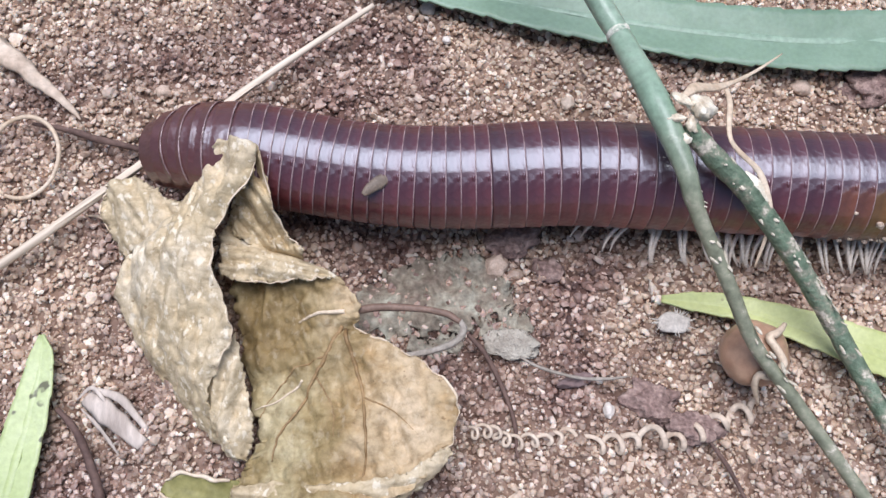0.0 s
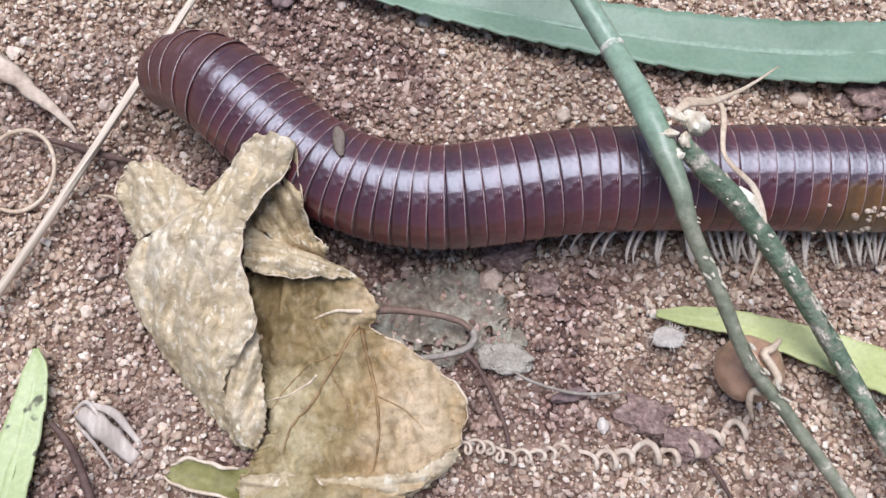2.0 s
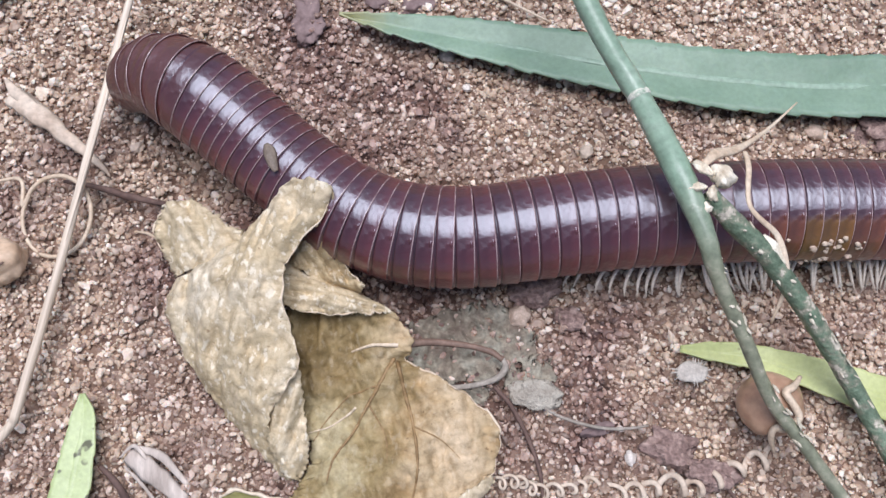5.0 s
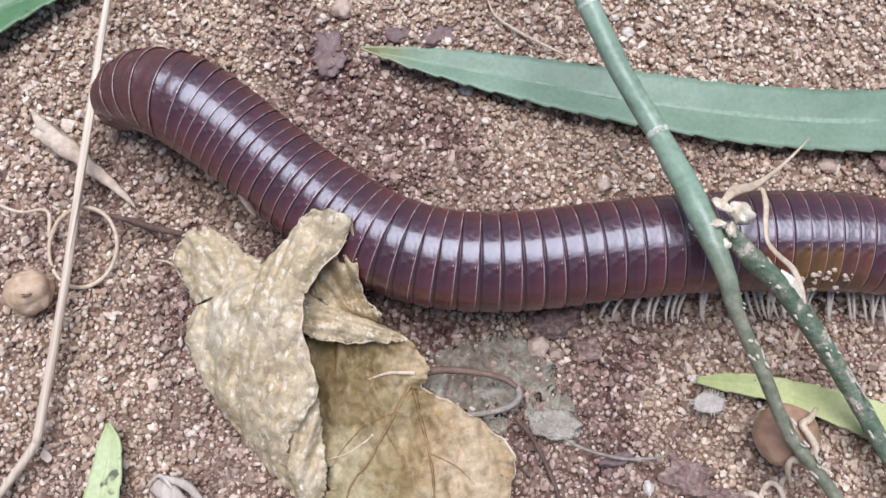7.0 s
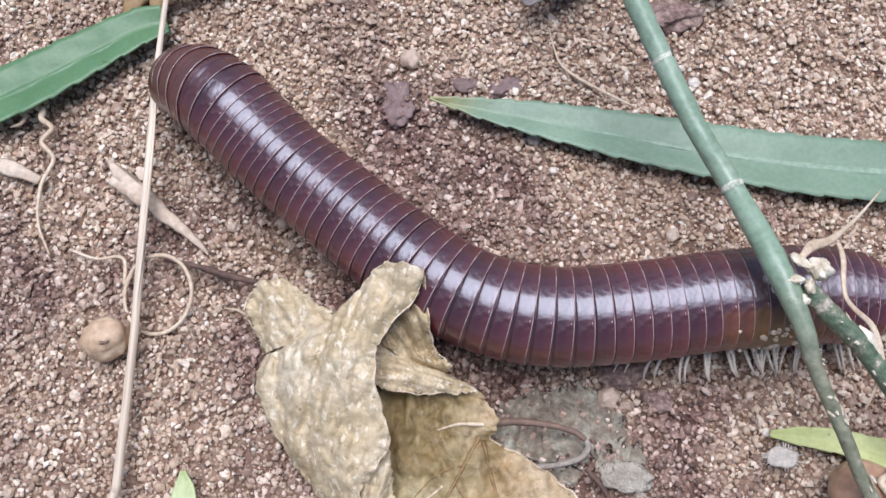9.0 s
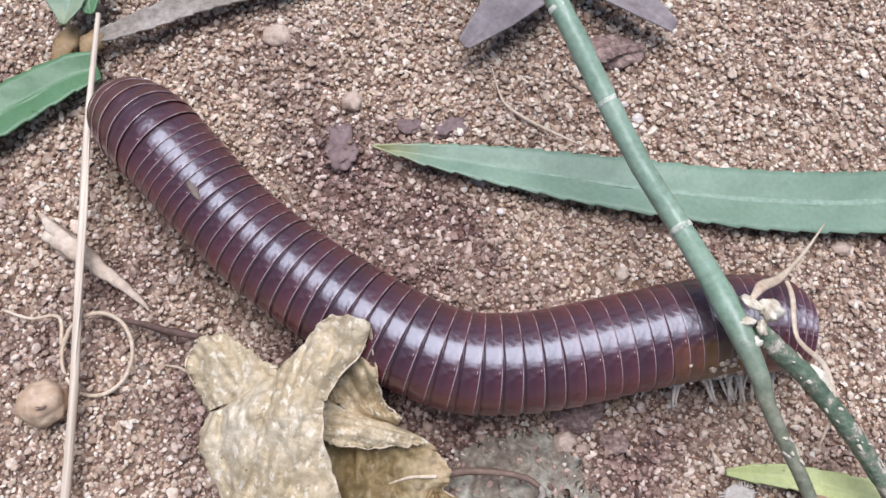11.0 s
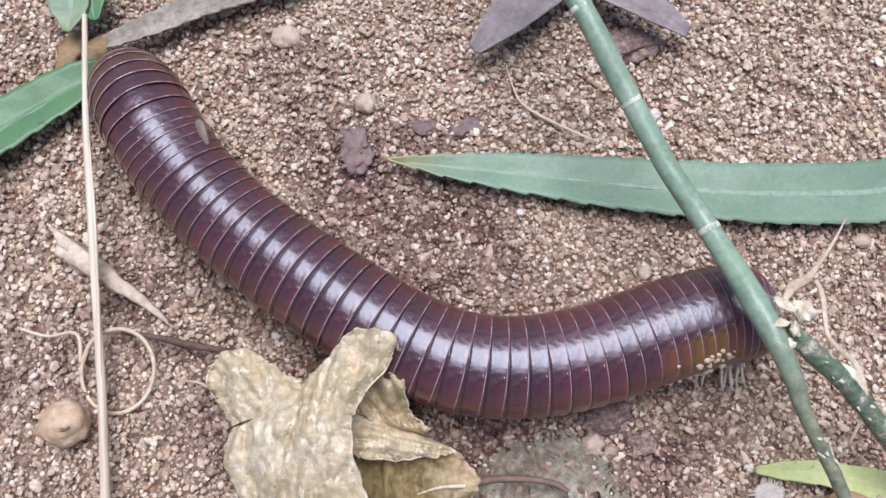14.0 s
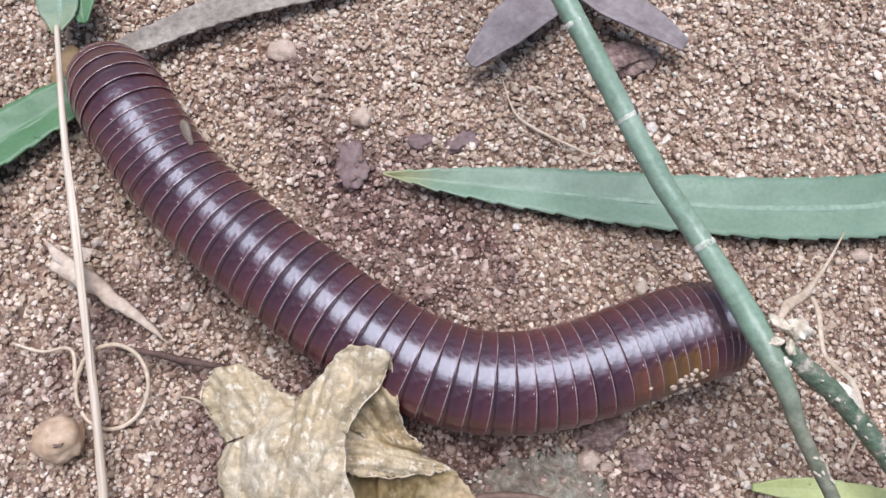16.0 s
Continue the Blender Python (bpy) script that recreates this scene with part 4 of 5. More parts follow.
# a flake of chaff and crumbs of sand that ride on the back
chaff = new("chaff_flake", tube_mesh("chaff_flake", [(-2.0, 0, 0), (-1.0, 0.05, 0.1), (0.2, 0, 0.15), (1.2, -0.05, 0.1), (2.0, 0, 0)], [0.3, 0.68, 0.8, 0.72, 0.3], CHAFF, 20, 10, 0.15, 0.45))
tagged(chaff, "greyish brown chaff flake on the millipede's back", "chaff")
crumbs = []
rng = random.Random(4)
for c in range(30):
    i = rng.choice([43, 44, 45, 45, 46, 46, 47])
    a = radians(rng.gauss(26, 8) if c < 20 else rng.uniform(-15, 12))
    me = lump_mesh("sand_crumb", rng.uniform(0.18, 0.46), HUSK if c % 4 else TAN_STONE, c, (1.2, 0.9, 0.7), 0.6, 1)
    ob = part("sand_crumb", me, rings[i], "pale sand crumb stuck to the shell" if c == 0 else "")
    ob.location = (rng.uniform(-1.0, 0.8) * MM, 6.85 * math.cos(a) * MM, 6.85 * math.sin(a) * MM)
    crumbs.append(ob)


# ---- the dry leaf ----
def build_dry_leaf():
    leaf = thing("dry_leaf", "crumpled beige dry leaf folded over itself, beside the millipede", "leaf")
    flap = loft_grid([
        (-18.2, 11.2, 15.2, -13.0, 9.7, 15.2, 0.4), (-21.6, 8.4, 10.8, -14.3, 6.2, 13.6, 1.2), (-27.0, 5.1, 6.0, -18.7, 1.7, 12.0, 2.0),
        (-34.1, 2.4, 2.0, -19.4, -1.4, 12.0, 3.0), (-36.6, -1.1, 1.0, -19.1, -5.3, 11.0, 2.6), (-35.0, -6.5, 0.8, -17.6, -10.5, 9.5, 2.2),
        (-30.8, -13.1, 0.6, -19.3, -14.2, 7.6, 1.6), (-26.9, -17.8, 0.5, -21.5, -17.1, 5.8, 0.8), (-22.5, -22.6, 0.6, -21.2, -20.3, 4.0, 0.3), (-19.5, -25.1, 0.6, -18.6, -24.6, 2.5, 0.2)], 130, 70, 0.8, 1.0, 0.5, (72, 3.0, 3.2))
    part("folded_flap", sheet_mesh("folded_flap", flap, DRY), leaf, "pale beige flap folded upwards")
    low = loft_grid([
        (-19.6, -12.4, 7.9, -17.9, -10.8, 7.6, 0.2), (-22.1, -16.9, 5.6, -17.3, -17.0, 4.6, 0.8), (-21.9, -20.2, 4.0, -17.0, -22.0, 3.0, 0.9), (-20.0, -24.6, 2.2, -18.2, -25.2, 2.0, 0.3)], 60, 30, 0.7, 2.0, 0.4, (70, 2.4, 1.6))
    part("fold_end", sheet_mesh("fold_end", low, DRY), leaf)
    lobe = loft_grid([
        (-36.4, 11.0, 5.0, -32.6, 11.8, 6.0, 0.3), (-37.9, 8.6, 4.0, -28.1, 8.1, 7.0, 0.8),
        (-37.0, 5.2, 2.5, -24.9, 5.7, 7.5, 1.0), (-35.2, 2.2, 1.5, -26.8, 3.2, 6.0, 0.5)], 44, 32, 0.7, 3.0, 0.6, (-60, 2.4, 2.2))
    part("side_lobe", sheet_mesh("side_lobe", lobe, DRY), leaf)
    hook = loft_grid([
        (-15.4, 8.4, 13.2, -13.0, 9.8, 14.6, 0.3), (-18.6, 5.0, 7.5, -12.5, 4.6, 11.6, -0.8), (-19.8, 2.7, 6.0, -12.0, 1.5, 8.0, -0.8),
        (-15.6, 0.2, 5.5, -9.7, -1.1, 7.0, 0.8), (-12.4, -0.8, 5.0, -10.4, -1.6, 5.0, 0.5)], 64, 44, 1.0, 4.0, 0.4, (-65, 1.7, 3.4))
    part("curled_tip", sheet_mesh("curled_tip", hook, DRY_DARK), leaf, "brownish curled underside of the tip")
    strip = loft_grid([
        (-20.1, 3.3, 5.5, -20.2, -3.5, 6.5, 1.0), (-15.7, 0.8, 5.0, -13.9, -4.5, 6.0, 1.2),
        (-11.4, -1.1, 4.5, -9.0, -4.5, 5.5, 0.8), (-6.9, -3.5, 4.0, -5.8, -4.3, 4.0, 0.2)], 64, 36, 0.8, 5.0, 0.5, (-14, 1.8, 2.2))
    part("rolled_edge", sheet_mesh("rolled_edge", strip, DRY), leaf)
    blade = loft_grid([
        (-20.4, -2.8, 2.0, -5.6, -4.0, 4.0, 1.0), (-19.5, -8.3, 1.5, -3.6, -8.1, 3.5, 1.0), (-19.0, -12.6, 1.0, -4.2, -10.2, 2.5, 1.0),
        (-17.6, -17.7, 1.0, 1.5, -13.7, 2.0, 1.2), (-17.0, -22.6, 1.0, 6.7, -17.8, 1.5, 1.6), (-18.6, -26.0, 1.0, 7.2, -22.8, 1.2, 2.0),
        (-20.5, -28.7, 1.0, 4.9, -26.9, 1.5, 1.5), (-19.4, -31.1, 2.2, 1.2, -30.2, 3.0, 1.0), (-18.1, -32.3, 1.2, -2.6, -32.2, 1.4, 0.5)], 130, 100, 1.0, 6.0, 0.7, (-75, 4.0, 2.4))
    part("blade", sheet_mesh("blade", blade, DRY_BLADE), leaf, "olive and tan spread blade with veins")
    for grid, j, first, last in ((flap, -1, 4, 100), (strip, -1, 6, 54), (blade, -1, 24, 110), (lobe, 0, 2, 30), (hook, -1, 2, 52)):
        rim = [grid[i, j] + np.array((0, 0, 0.12)) for i in range(first, last, 3)]
        part("leaf_margin", tube_mesh("leaf_margin", rim, [0.03, 0.13, 0.04, 0.16, 0.03, 0.12, 0.03], VEIN_PALE, len(rim) * 3, 6, 0.5), leaf, "pale frayed leaf margin")
    flat = blade.reshape(-1, 3)
    for pts, r0, r1, mat in (
            ([(-6.0, -9.9), (-7.9, -13.2), (-9.4, -15.8), (-11.7, -19.7), (-13.8, -22.5), (-14.8, -25.6)], 0.30, 0.12, VEIN),
            ([(-5.6, -10.4), (-4.7, -14.4), (-3.7, -18.4), (-3.2, -22.8), (-3.5, -26.1), (-4.6, -29.6)], 0.30, 0.12, VEIN),
            ([(-8.0, -13.4), (-11.7, -14.7), (-14.7, -17.5), (-16.5, -20.3)], 0.16, 0.06, VEIN),
            ([(-3.5, -18.8), (0.0, -20.7), (2.8, -23.6)], 0.14, 0.05, VEIN),
            ([(-9.4, -15.8), (-7.3, -19.8), (-7.0, -23.4)], 0.14, 0.05, VEIN),
            ([(-5.4, -8.4), (-8.6, -8.3), (-11.6, -8.8)], 0.32, 0.14, VEIN_PALE),
            ([(-11.0, -16.2), (-14.2, -18.4), (-17.2, -19.2)], 0.18, 0.06, VEIN_PALE)):
        line = curve_points([(x, y, 0.0) for x, y in pts], 24)
        for q in line:
            q[2] = flat[np.argmin((flat[:, 0] - q[0]) ** 2 + (flat[:, 1] - q[1]) ** 2), 2] + 0.14
        part("vein", tube_mesh("vein", line, [r0, r1], mat, 60, 6), leaf, "pale leaf vein" if mat is VEIN_PALE else "brown leaf vein")
    bottom = loft_grid([
        (-29.3, -28.0, 0.8, -28.4, -26.8, 1.2, 0.1), (-26.4, -29.7, 1.4, -25.9, -26.2, 2.0, -0.6),
        (-21.6, -30.7, 1.5, -21.8, -27.1, 1.6, -0.8), (-18.1, -31.7, 1.5, -18.1, -27.5, 1.2, -0.3)], 34, 14, 0.4, 7.0, 0.3)
    part("lower_lobe", sheet_mesh("lower_lobe", bottom, DRY_GREEN), leaf, "olive green cupped lobe")
    roll = loft_grid([
        (-19.9, -31.0, 1.2, -19.5, -28.3, 2.6, 0.6), (-14.7, -31.6, 1.2, -14.7, -28.0, 3.2, 0.9), (-10.5, -31.9, 1.2, -10.5, -28.6, 3.4, 0.9), (-6.0, -31.7, 1.2, -6.0, -28.6, 3.4, 0.9),
        (-1.5, -31.2, 1.2, -1.4, -28.4, 3.4, 0.8), (1.5, -30.1, 1.2, 1.6, -27.8, 3.2, 0.6), (4.6, -28.2, 1.2, 4.5, -26.2, 2.8, 0.4), (6.5, -25.7, 1.4, 6.1, -25.0, 2.2, 0.1)], 80, 16, 0.5, 8.0, 0.5, (0, 1.6, 1.0))
    part("rolled_margin", sheet_mesh("rolled_margin", roll, DRY), leaf, "cream margin rolled up along the blade")
    lip = [bottom[i, -1] + np.array((0, 0, 0.15)) for i in range(0, 30, 3)]
    part("lobe_margin", tube_mesh("lobe_margin", lip, [0.12, 0.3, 0.2, 0.32, 0.15], VEIN_PALE, 40, 6, 0.4), leaf, "cream curled lip of the lobe")
    edge = [bottom[i, 0] + np.array((0, 0, 0.1)) for i in range(0, 34, 4)]
    part("lobe_margin", tube_mesh("lobe_margin", edge, [0.18, 0.25, 0.18], VEIN_PALE, 30, 6, 0.3), leaf, "pale rolled margin")
    stalk = [(-4.6, -8.2, 3.0), (-1.4, -7.8, 2.4), (2.9, -8.1, 1.6), (6.5, -9.0, 1.4), (8.3, -10.2, 1.2)]
    part("petiole", tube_mesh("petiole", stalk, [0.55, 0.45, 0.4], PETIOLE, 30, 8, 0.2), leaf, "dark curved leaf stalk")
    end = [(8.3, -10.0, 1.2), (8.6, -11.2, 1.1), (7.6, -12.5, 1.0), (5.2, -13.3, 0.9), (1.5, -13.7, 0.8), (-1.0, -13.6, 0.8)]
    part("petiole_end", tube_mesh("petiole_end", end, [0.35, 0.48, 0.45, 0.38, 0.25], DUSTY, 30, 8, 0.2), leaf, "pale hooked end of the stalk")
    hair = [(-35.3, 3.5, 2.0), (-36.6, 6.0, 2.6), (-39.0, 8.0, 2.2), (-41.5, 8.8, 1.2)]
    part("leaf_thread", tube_mesh("leaf_thread", hair, [0.3, 0.25, 0.12], TENDRIL, 20, 6), leaf, "pale thread at the leaf's edge")
    return leaf


dry_leaf = build_dry_leaf()


# ---- the green climber above ----
def build_stem():
    plant = thing("green_stem", "bluish green climbing stem with a withered knot, arching over the millipede", "plant stem", 12.6, 61.0, 0.0)
    o = np.array((12.6, 61.0, 0.0))
    main = [np.array(p) - o for p in ((-9.0, 118.0, 0.0), (-4.0, 96.0, 14.0), (2.0, 74.0, 24.0), (7.6, 59.0, 26.0), (11.8, 49.2, 24.8), (16.9, 38.2, 21.4), (21.4, 28.6, 18.9), (25.5, 21.0, 17.5), (28.8, 10.0, 20.0), (31.2, 2.4, 19.8), (33.0, -3.0, 17.6),
                                         (36.6, -9.8, 14.0), (39.9, -16.2, 10.5), (44.5, -22.1, 8.0), (52.6, -33.6, 5.0), (62.0, -48.0, 2.0))]
    part("main_shoot", tube_mesh("main_shoot", main, [1.2, 1.3, 1.4, 1.5, 1.5, 1.5, 1.45, 1.45, 1.7, 1.25, 0.98, 0.88, 0.85, 0.83, 0.82, 0.8], STEM, 150, 16, 0.09), plant, "bluish green shoot turning grey with pale scars")
    side = [np.array(p) - o for p in ((32.0, 6.6, 20.6), (35.0, 4.2, 18.4), (40.3, 0.1, 15.0), (47.1, -7.5, 10.0), (53.3, -16.1, 5.0), (57.2, -24.3, 4.0), (63.0, -38.0, 3.0))]
    part("side_branch", tube_mesh("side_branch", side, [1.1, 1.3, 1.3, 1.25, 1.2, 1.1, 1.0], STEM_OLD, 50, 14, 0.12), plant, "green side branch with peeling bark")
    for p, d in (((25.5, 21.0, 17.5), (0.4, -1.0, -0.1)), ((11.6, 49.6, 24.8), (0.45, -0.9, -0.25)), ((17.2, 37.6, 21.2), (0.45, -0.9, -0.2))):
        a = np.array(p) - o
        d = np.array(d)
        part("node_ring", tube_mesh("node_ring", [a - d * 0.5, a - d * 0.2, a + d * 0.2, a + d * 0.5], [1.38, 1.58, 1.6, 1.38], NODE, 10, 16, 0.15), plant, "pale scarred node ring")
    scar = part("dark_scar", lump_mesh("dark_scar", 0.75, ROOT, 4.4, (0.6, 1.3, 0.7), 0.4, 2), plant, "black scar on the stem")
    scar.location = ((18.1 - o[0]) * MM, (38.2 - o[1]) * MM, 21.9 * MM)
    rng = random.Random(8)
    for k, (x, y, z, r) in enumerate(((31.4, 9.6, 21.6, 1.1), (33.4, 8.6, 21.6, 1.25), (32.3, 6.6, 21.2, 0.95), (30.9, 4.8, 21.0, 0.8), (31.6, 2.4, 20.0, 0.6), (33.0, 7.9, 22.4, 0.7), (30.4, 7.4, 21.4, 0.8))):
        me = lump_mesh("knot_scale", r * 1.0, KNOT, k + 3.3, (1.0, 1.35, 0.5), 0.55, 3, 1.7)
        ob = part("knot_scale", me, plant, "papery cream bud scale" if k == 0 else "")
        ob.location = ((x - o[0]) * MM, (y - o[1]) * MM, z * MM)
        ob.rotation_euler = (rng.uniform(-0.8, 0.8), rng.uniform(-0.8, 0.8), rng.uniform(0, 3))
    t1 = [np.array(p) - o for p in ((31.6, 10.2, 21.5), (33.6, 12.0, 20.0), (37.1, 13.7, 17.0), (41.0, 16.6, 13.5), (45.0, 20.0, 10.0), (50.7, 25.4, 5.0))]
    part("dry_sepal", tube_mesh("dry_sepal", t1, [0.4, 0.75, 0.55, 0.3, 0.22, 0.1], TENDRIL, 36, 8, 0.2, 0.4), plant, "dry beige sepal")
    t2 = [np.array(p) - o for p in ((38.2, 13.4, 17.0), (38.0, 11.0, 18.2), (37.3, 5.6, 19.0), (40.9, 2.6, 16.8), (42.3, -0.9, 15.0), (42.5, -3.4, 12.5), (41.7, -6.7, 9.0))]
    part("dry_sepal", tube_mesh("dry_sepal", t2, [0.3, 0.38, 0.3, 0.42, 0.38, 0.28, 0.14], TENDRIL, 40, 8, 0.2, 0.45), plant, "dry beige twisted sepal")
    for k in range(48):
        u = rng.uniform(0.1, 1.0)
        if k % 2:
            q = np.array([np.interp(u, [0, 0.3, 0.6, 1.0], v) for v in ((30.8, 33.0, 36.6, 44.5), (3.5, -3.0, -9.8, -22.1), (19.8, 17.6, 14.0, 8.0))])
            r = float(np.interp(u, [0, 0.3, 1.0], [1.3, 1.0, 0.9]))
        else:
            q = np.array([np.interp(u, [0, 0.25, 0.6, 1.0], v) for v in ((33.0, 40.3, 47.1, 57.2), (5.8, 0.1, -7.5, -24.3), (20.0, 15.0, 10.0, 4.0))])
            r = 1.22
        a = rng.uniform(-1.2, 1.2)
        flake = part("bark_fleck", lump_mesh("bark_fleck", rng.uniform(0.14, 0.40), FLECK, k * 1.7, (0.7, 2.2, 0.4), 0.35, 2, 1.2), plant, "cream papery bark fleck" if k == 0 else "")
        flake.location = tuple((q - o + np.array((r * math.sin(a) * 0.85, r * math.sin(a) * 0.5, r * math.cos(a) * 0.95))) * MM)
        flake.rotation_euler = (rng.uniform(-0.3, 0.3), a, rng.uniform(0.3, 1.0))
    peel = [np.array(p) - o for p in ((39.2, 2.6, 16.8), (40.6, 1.2, 16.2), (42.2, -0.6, 15.2))]
    part("bark_peel", tube_mesh("bark_peel", peel, [0.3, 0.75, 0.3], KNOT, 14, 8, 0.3, 0.5), plant, "cream peeling bark patch")
    return plant


build_stem()


# ---- leaves on the ground ----
def build_blade_leaf(name, label, axis, left, right, mat, rib, teeth=0.0, pitch=2.2, fold=0.5, n=90):
    x, y, z = axis[0]
    groups = {"withered_leaf": "withered leaves beside the stem", "tuft_leaf": "leaves of the tuft"}
    leaf = thing(name, label, "leaf", x, y, 0, groups[name] if name in groups else "")
    grid = blade_grid(axis, left, right, teeth, pitch, fold, n) - np.array((x, y, 0))
    part("blade", sheet_mesh("blade", grid, mat, 0.3), leaf)
    mid = [on_grid(grid, u, 0.5, 0.12) for u in np.linspace(0.02, 0.99, 12)]
    part("midrib", tube_mesh("midrib", mid, [0.12, 0.4, 0.6, 0.7], rib, 60, 8, 0.0, 0.25), leaf, "paler raised midrib")
    return leaf


serrated = build_blade_leaf("serrated_leaf", "long bluish green leaf with saw-toothed margins lying on sand",
                 [(-14.0, 40.3, 0.9), (-4.2, 38.3, 1.2), (8.0, 35.9, 1.6), (20.0, 33.6, 1.9), (33.0, 31.6, 2.0), (46.0, 30.2, 2.0), (60.0, 29.9, 2.0), (75.0, 31.0, 2.0), (92.0, 33.5, 1.5)],
                 [0.1, 1.7, 3.0, 3.7, 4.1, 4.3, 4.4, 4.4, 4.2, 3.6], [0.1, 1.7, 2.9, 3.7, 4.2, 4.6, 4.8, 4.9, 4.7, 4.0], GLAUCOUS, MIDRIB, 0.38, 4.2, 0.8, 260)
build_blade_leaf("yellowing_leaf", "narrow yellowish green leaf lying on sand under the stems",
                 [(32.0, -8.3, 1.0), (40.0, -9.4, 1.4), (48.0, -11.8, 1.5), (56.0, -14.8, 1.5), (66.0, -19.0, 1.2)], [0.5, 1.3, 1.6, 1.95, 2.3, 2.6, 2.9, 2.7], [0.4, 1.2, 1.5, 1.8, 2.1, 2.4, 2.6, 2.4], PALE_GREEN, PALE_GREEN, 0.2, 4.0, 0.3)
build_blade_leaf("spotted_leaf", "pale green narrow leaf with dark spots lying on sand",
                 [(-46.9, -12.2, 1.0), (-46.5, -16.5, 1.4), (-47.0, -22.0, 1.5), (-48.2, -30.0, 1.5), (-50.5, -42.0, 1.0)], [0.3, 1.3, 1.75, 2.05, 2.3, 2.5, 2.7, 2.9, 2.6], [0.3, 1.2, 1.7, 2.0, 2.25, 2.5, 2.7, 2.9, 2.6], SPOTTED, SPOTTED, 0.15, 4.0, 0.3)
build_blade_leaf("grass_blade", "bright green toothed leaf above the sand by the tuft",
                 [(-54.4, 56.2, 2.1), (-59.1, 54.3, 2.4), (-66.7, 49.8, 2.4), (-74.8, 45.0, 2.4), (-87.0, 38.9, 2.0)], [2.6, 3.3, 3.9, 4.3, 4.0], [2.4, 3.1, 3.7, 4.2, 3.8], GREEN, GREEN, 0.35, 4.2, 1.2)
tuft_a = build_blade_leaf("tuft_leaf", "small bluish green leaf of the grass tuft",
                 [(-58.6, 61.4, 6.0), (-58.2, 65.0, 6.4), (-58.8, 71.0, 6.0)], [0.5, 2.9, 3.2], [0.5, 2.6, 3.0], GLAUCOUS, MIDRIB, 0.2, 3.0, 0.5)
tuft_b = build_blade_leaf("tuft_leaf", "small yellowish green leaf of the grass tuft",
                 [(-54.9, 63.4, 5.5), (-55.4, 66.6, 6.0), (-55.8, 73.0, 5.5)], [0.6, 2.1, 2.3], [0.6, 2.1, 2.3], GREEN, GREEN, 0.2, 3.0, 0.5)
withered_a = build_blade_leaf("withered_leaf", "greyish purple withered leaf with a pointed tip beside the stem",
                              [(0.1, 55.4, 4.4), (5.7, 60.2, 5.2), (11.5, 64.7, 5.0), (19.3, 70.3, 4.0), (27.0, 76.0, 2.0), (34.0, 82.0, 0.0)], [1.2, 3.4, 3.8, 3.0, 1.6, 0.4], [1.0, 3.1, 3.4, 2.8, 1.5, 0.4], PURPLE, PURPLE, 0.0, 3.0, 0.9)
withered_b = build_blade_leaf("withered_leaf", "greyish purple withered leaf with a blunt tip beside the stem",
                              [(32.8, 56.3, 4.4), (27.9, 60.1, 5.2), (22.4, 64.1, 5.2), (17.7, 68.2, 5.0), (10.0, 75.0, 3.0), (2.0, 82.0, 0.0)], [1.1, 2.5, 2.9, 2.7, 1.6, 0.4], [1.1, 2.5, 3.0, 2.7, 1.6, 0.4], PURPLE, PURPLE, 0.0, 3.0, 0.9)
build_blade_leaf("grey_dry_leaf", "dusty grey dry leaf strip lying on the sand",
                 [(-55.0, 61.2, 2.2), (-47.4, 63.9, 2.5), (-39.3, 67.2, 2.5), (-28.2, 70.1, 2.2), (-16.0, 72.2, 1.6)], [0.9, 1.8, 2.1, 2.2, 1.8], [0.8, 1.7, 2.0, 2.0, 1.6], DUSTY, DUSTY, 0.3, 3.0, 0.6)


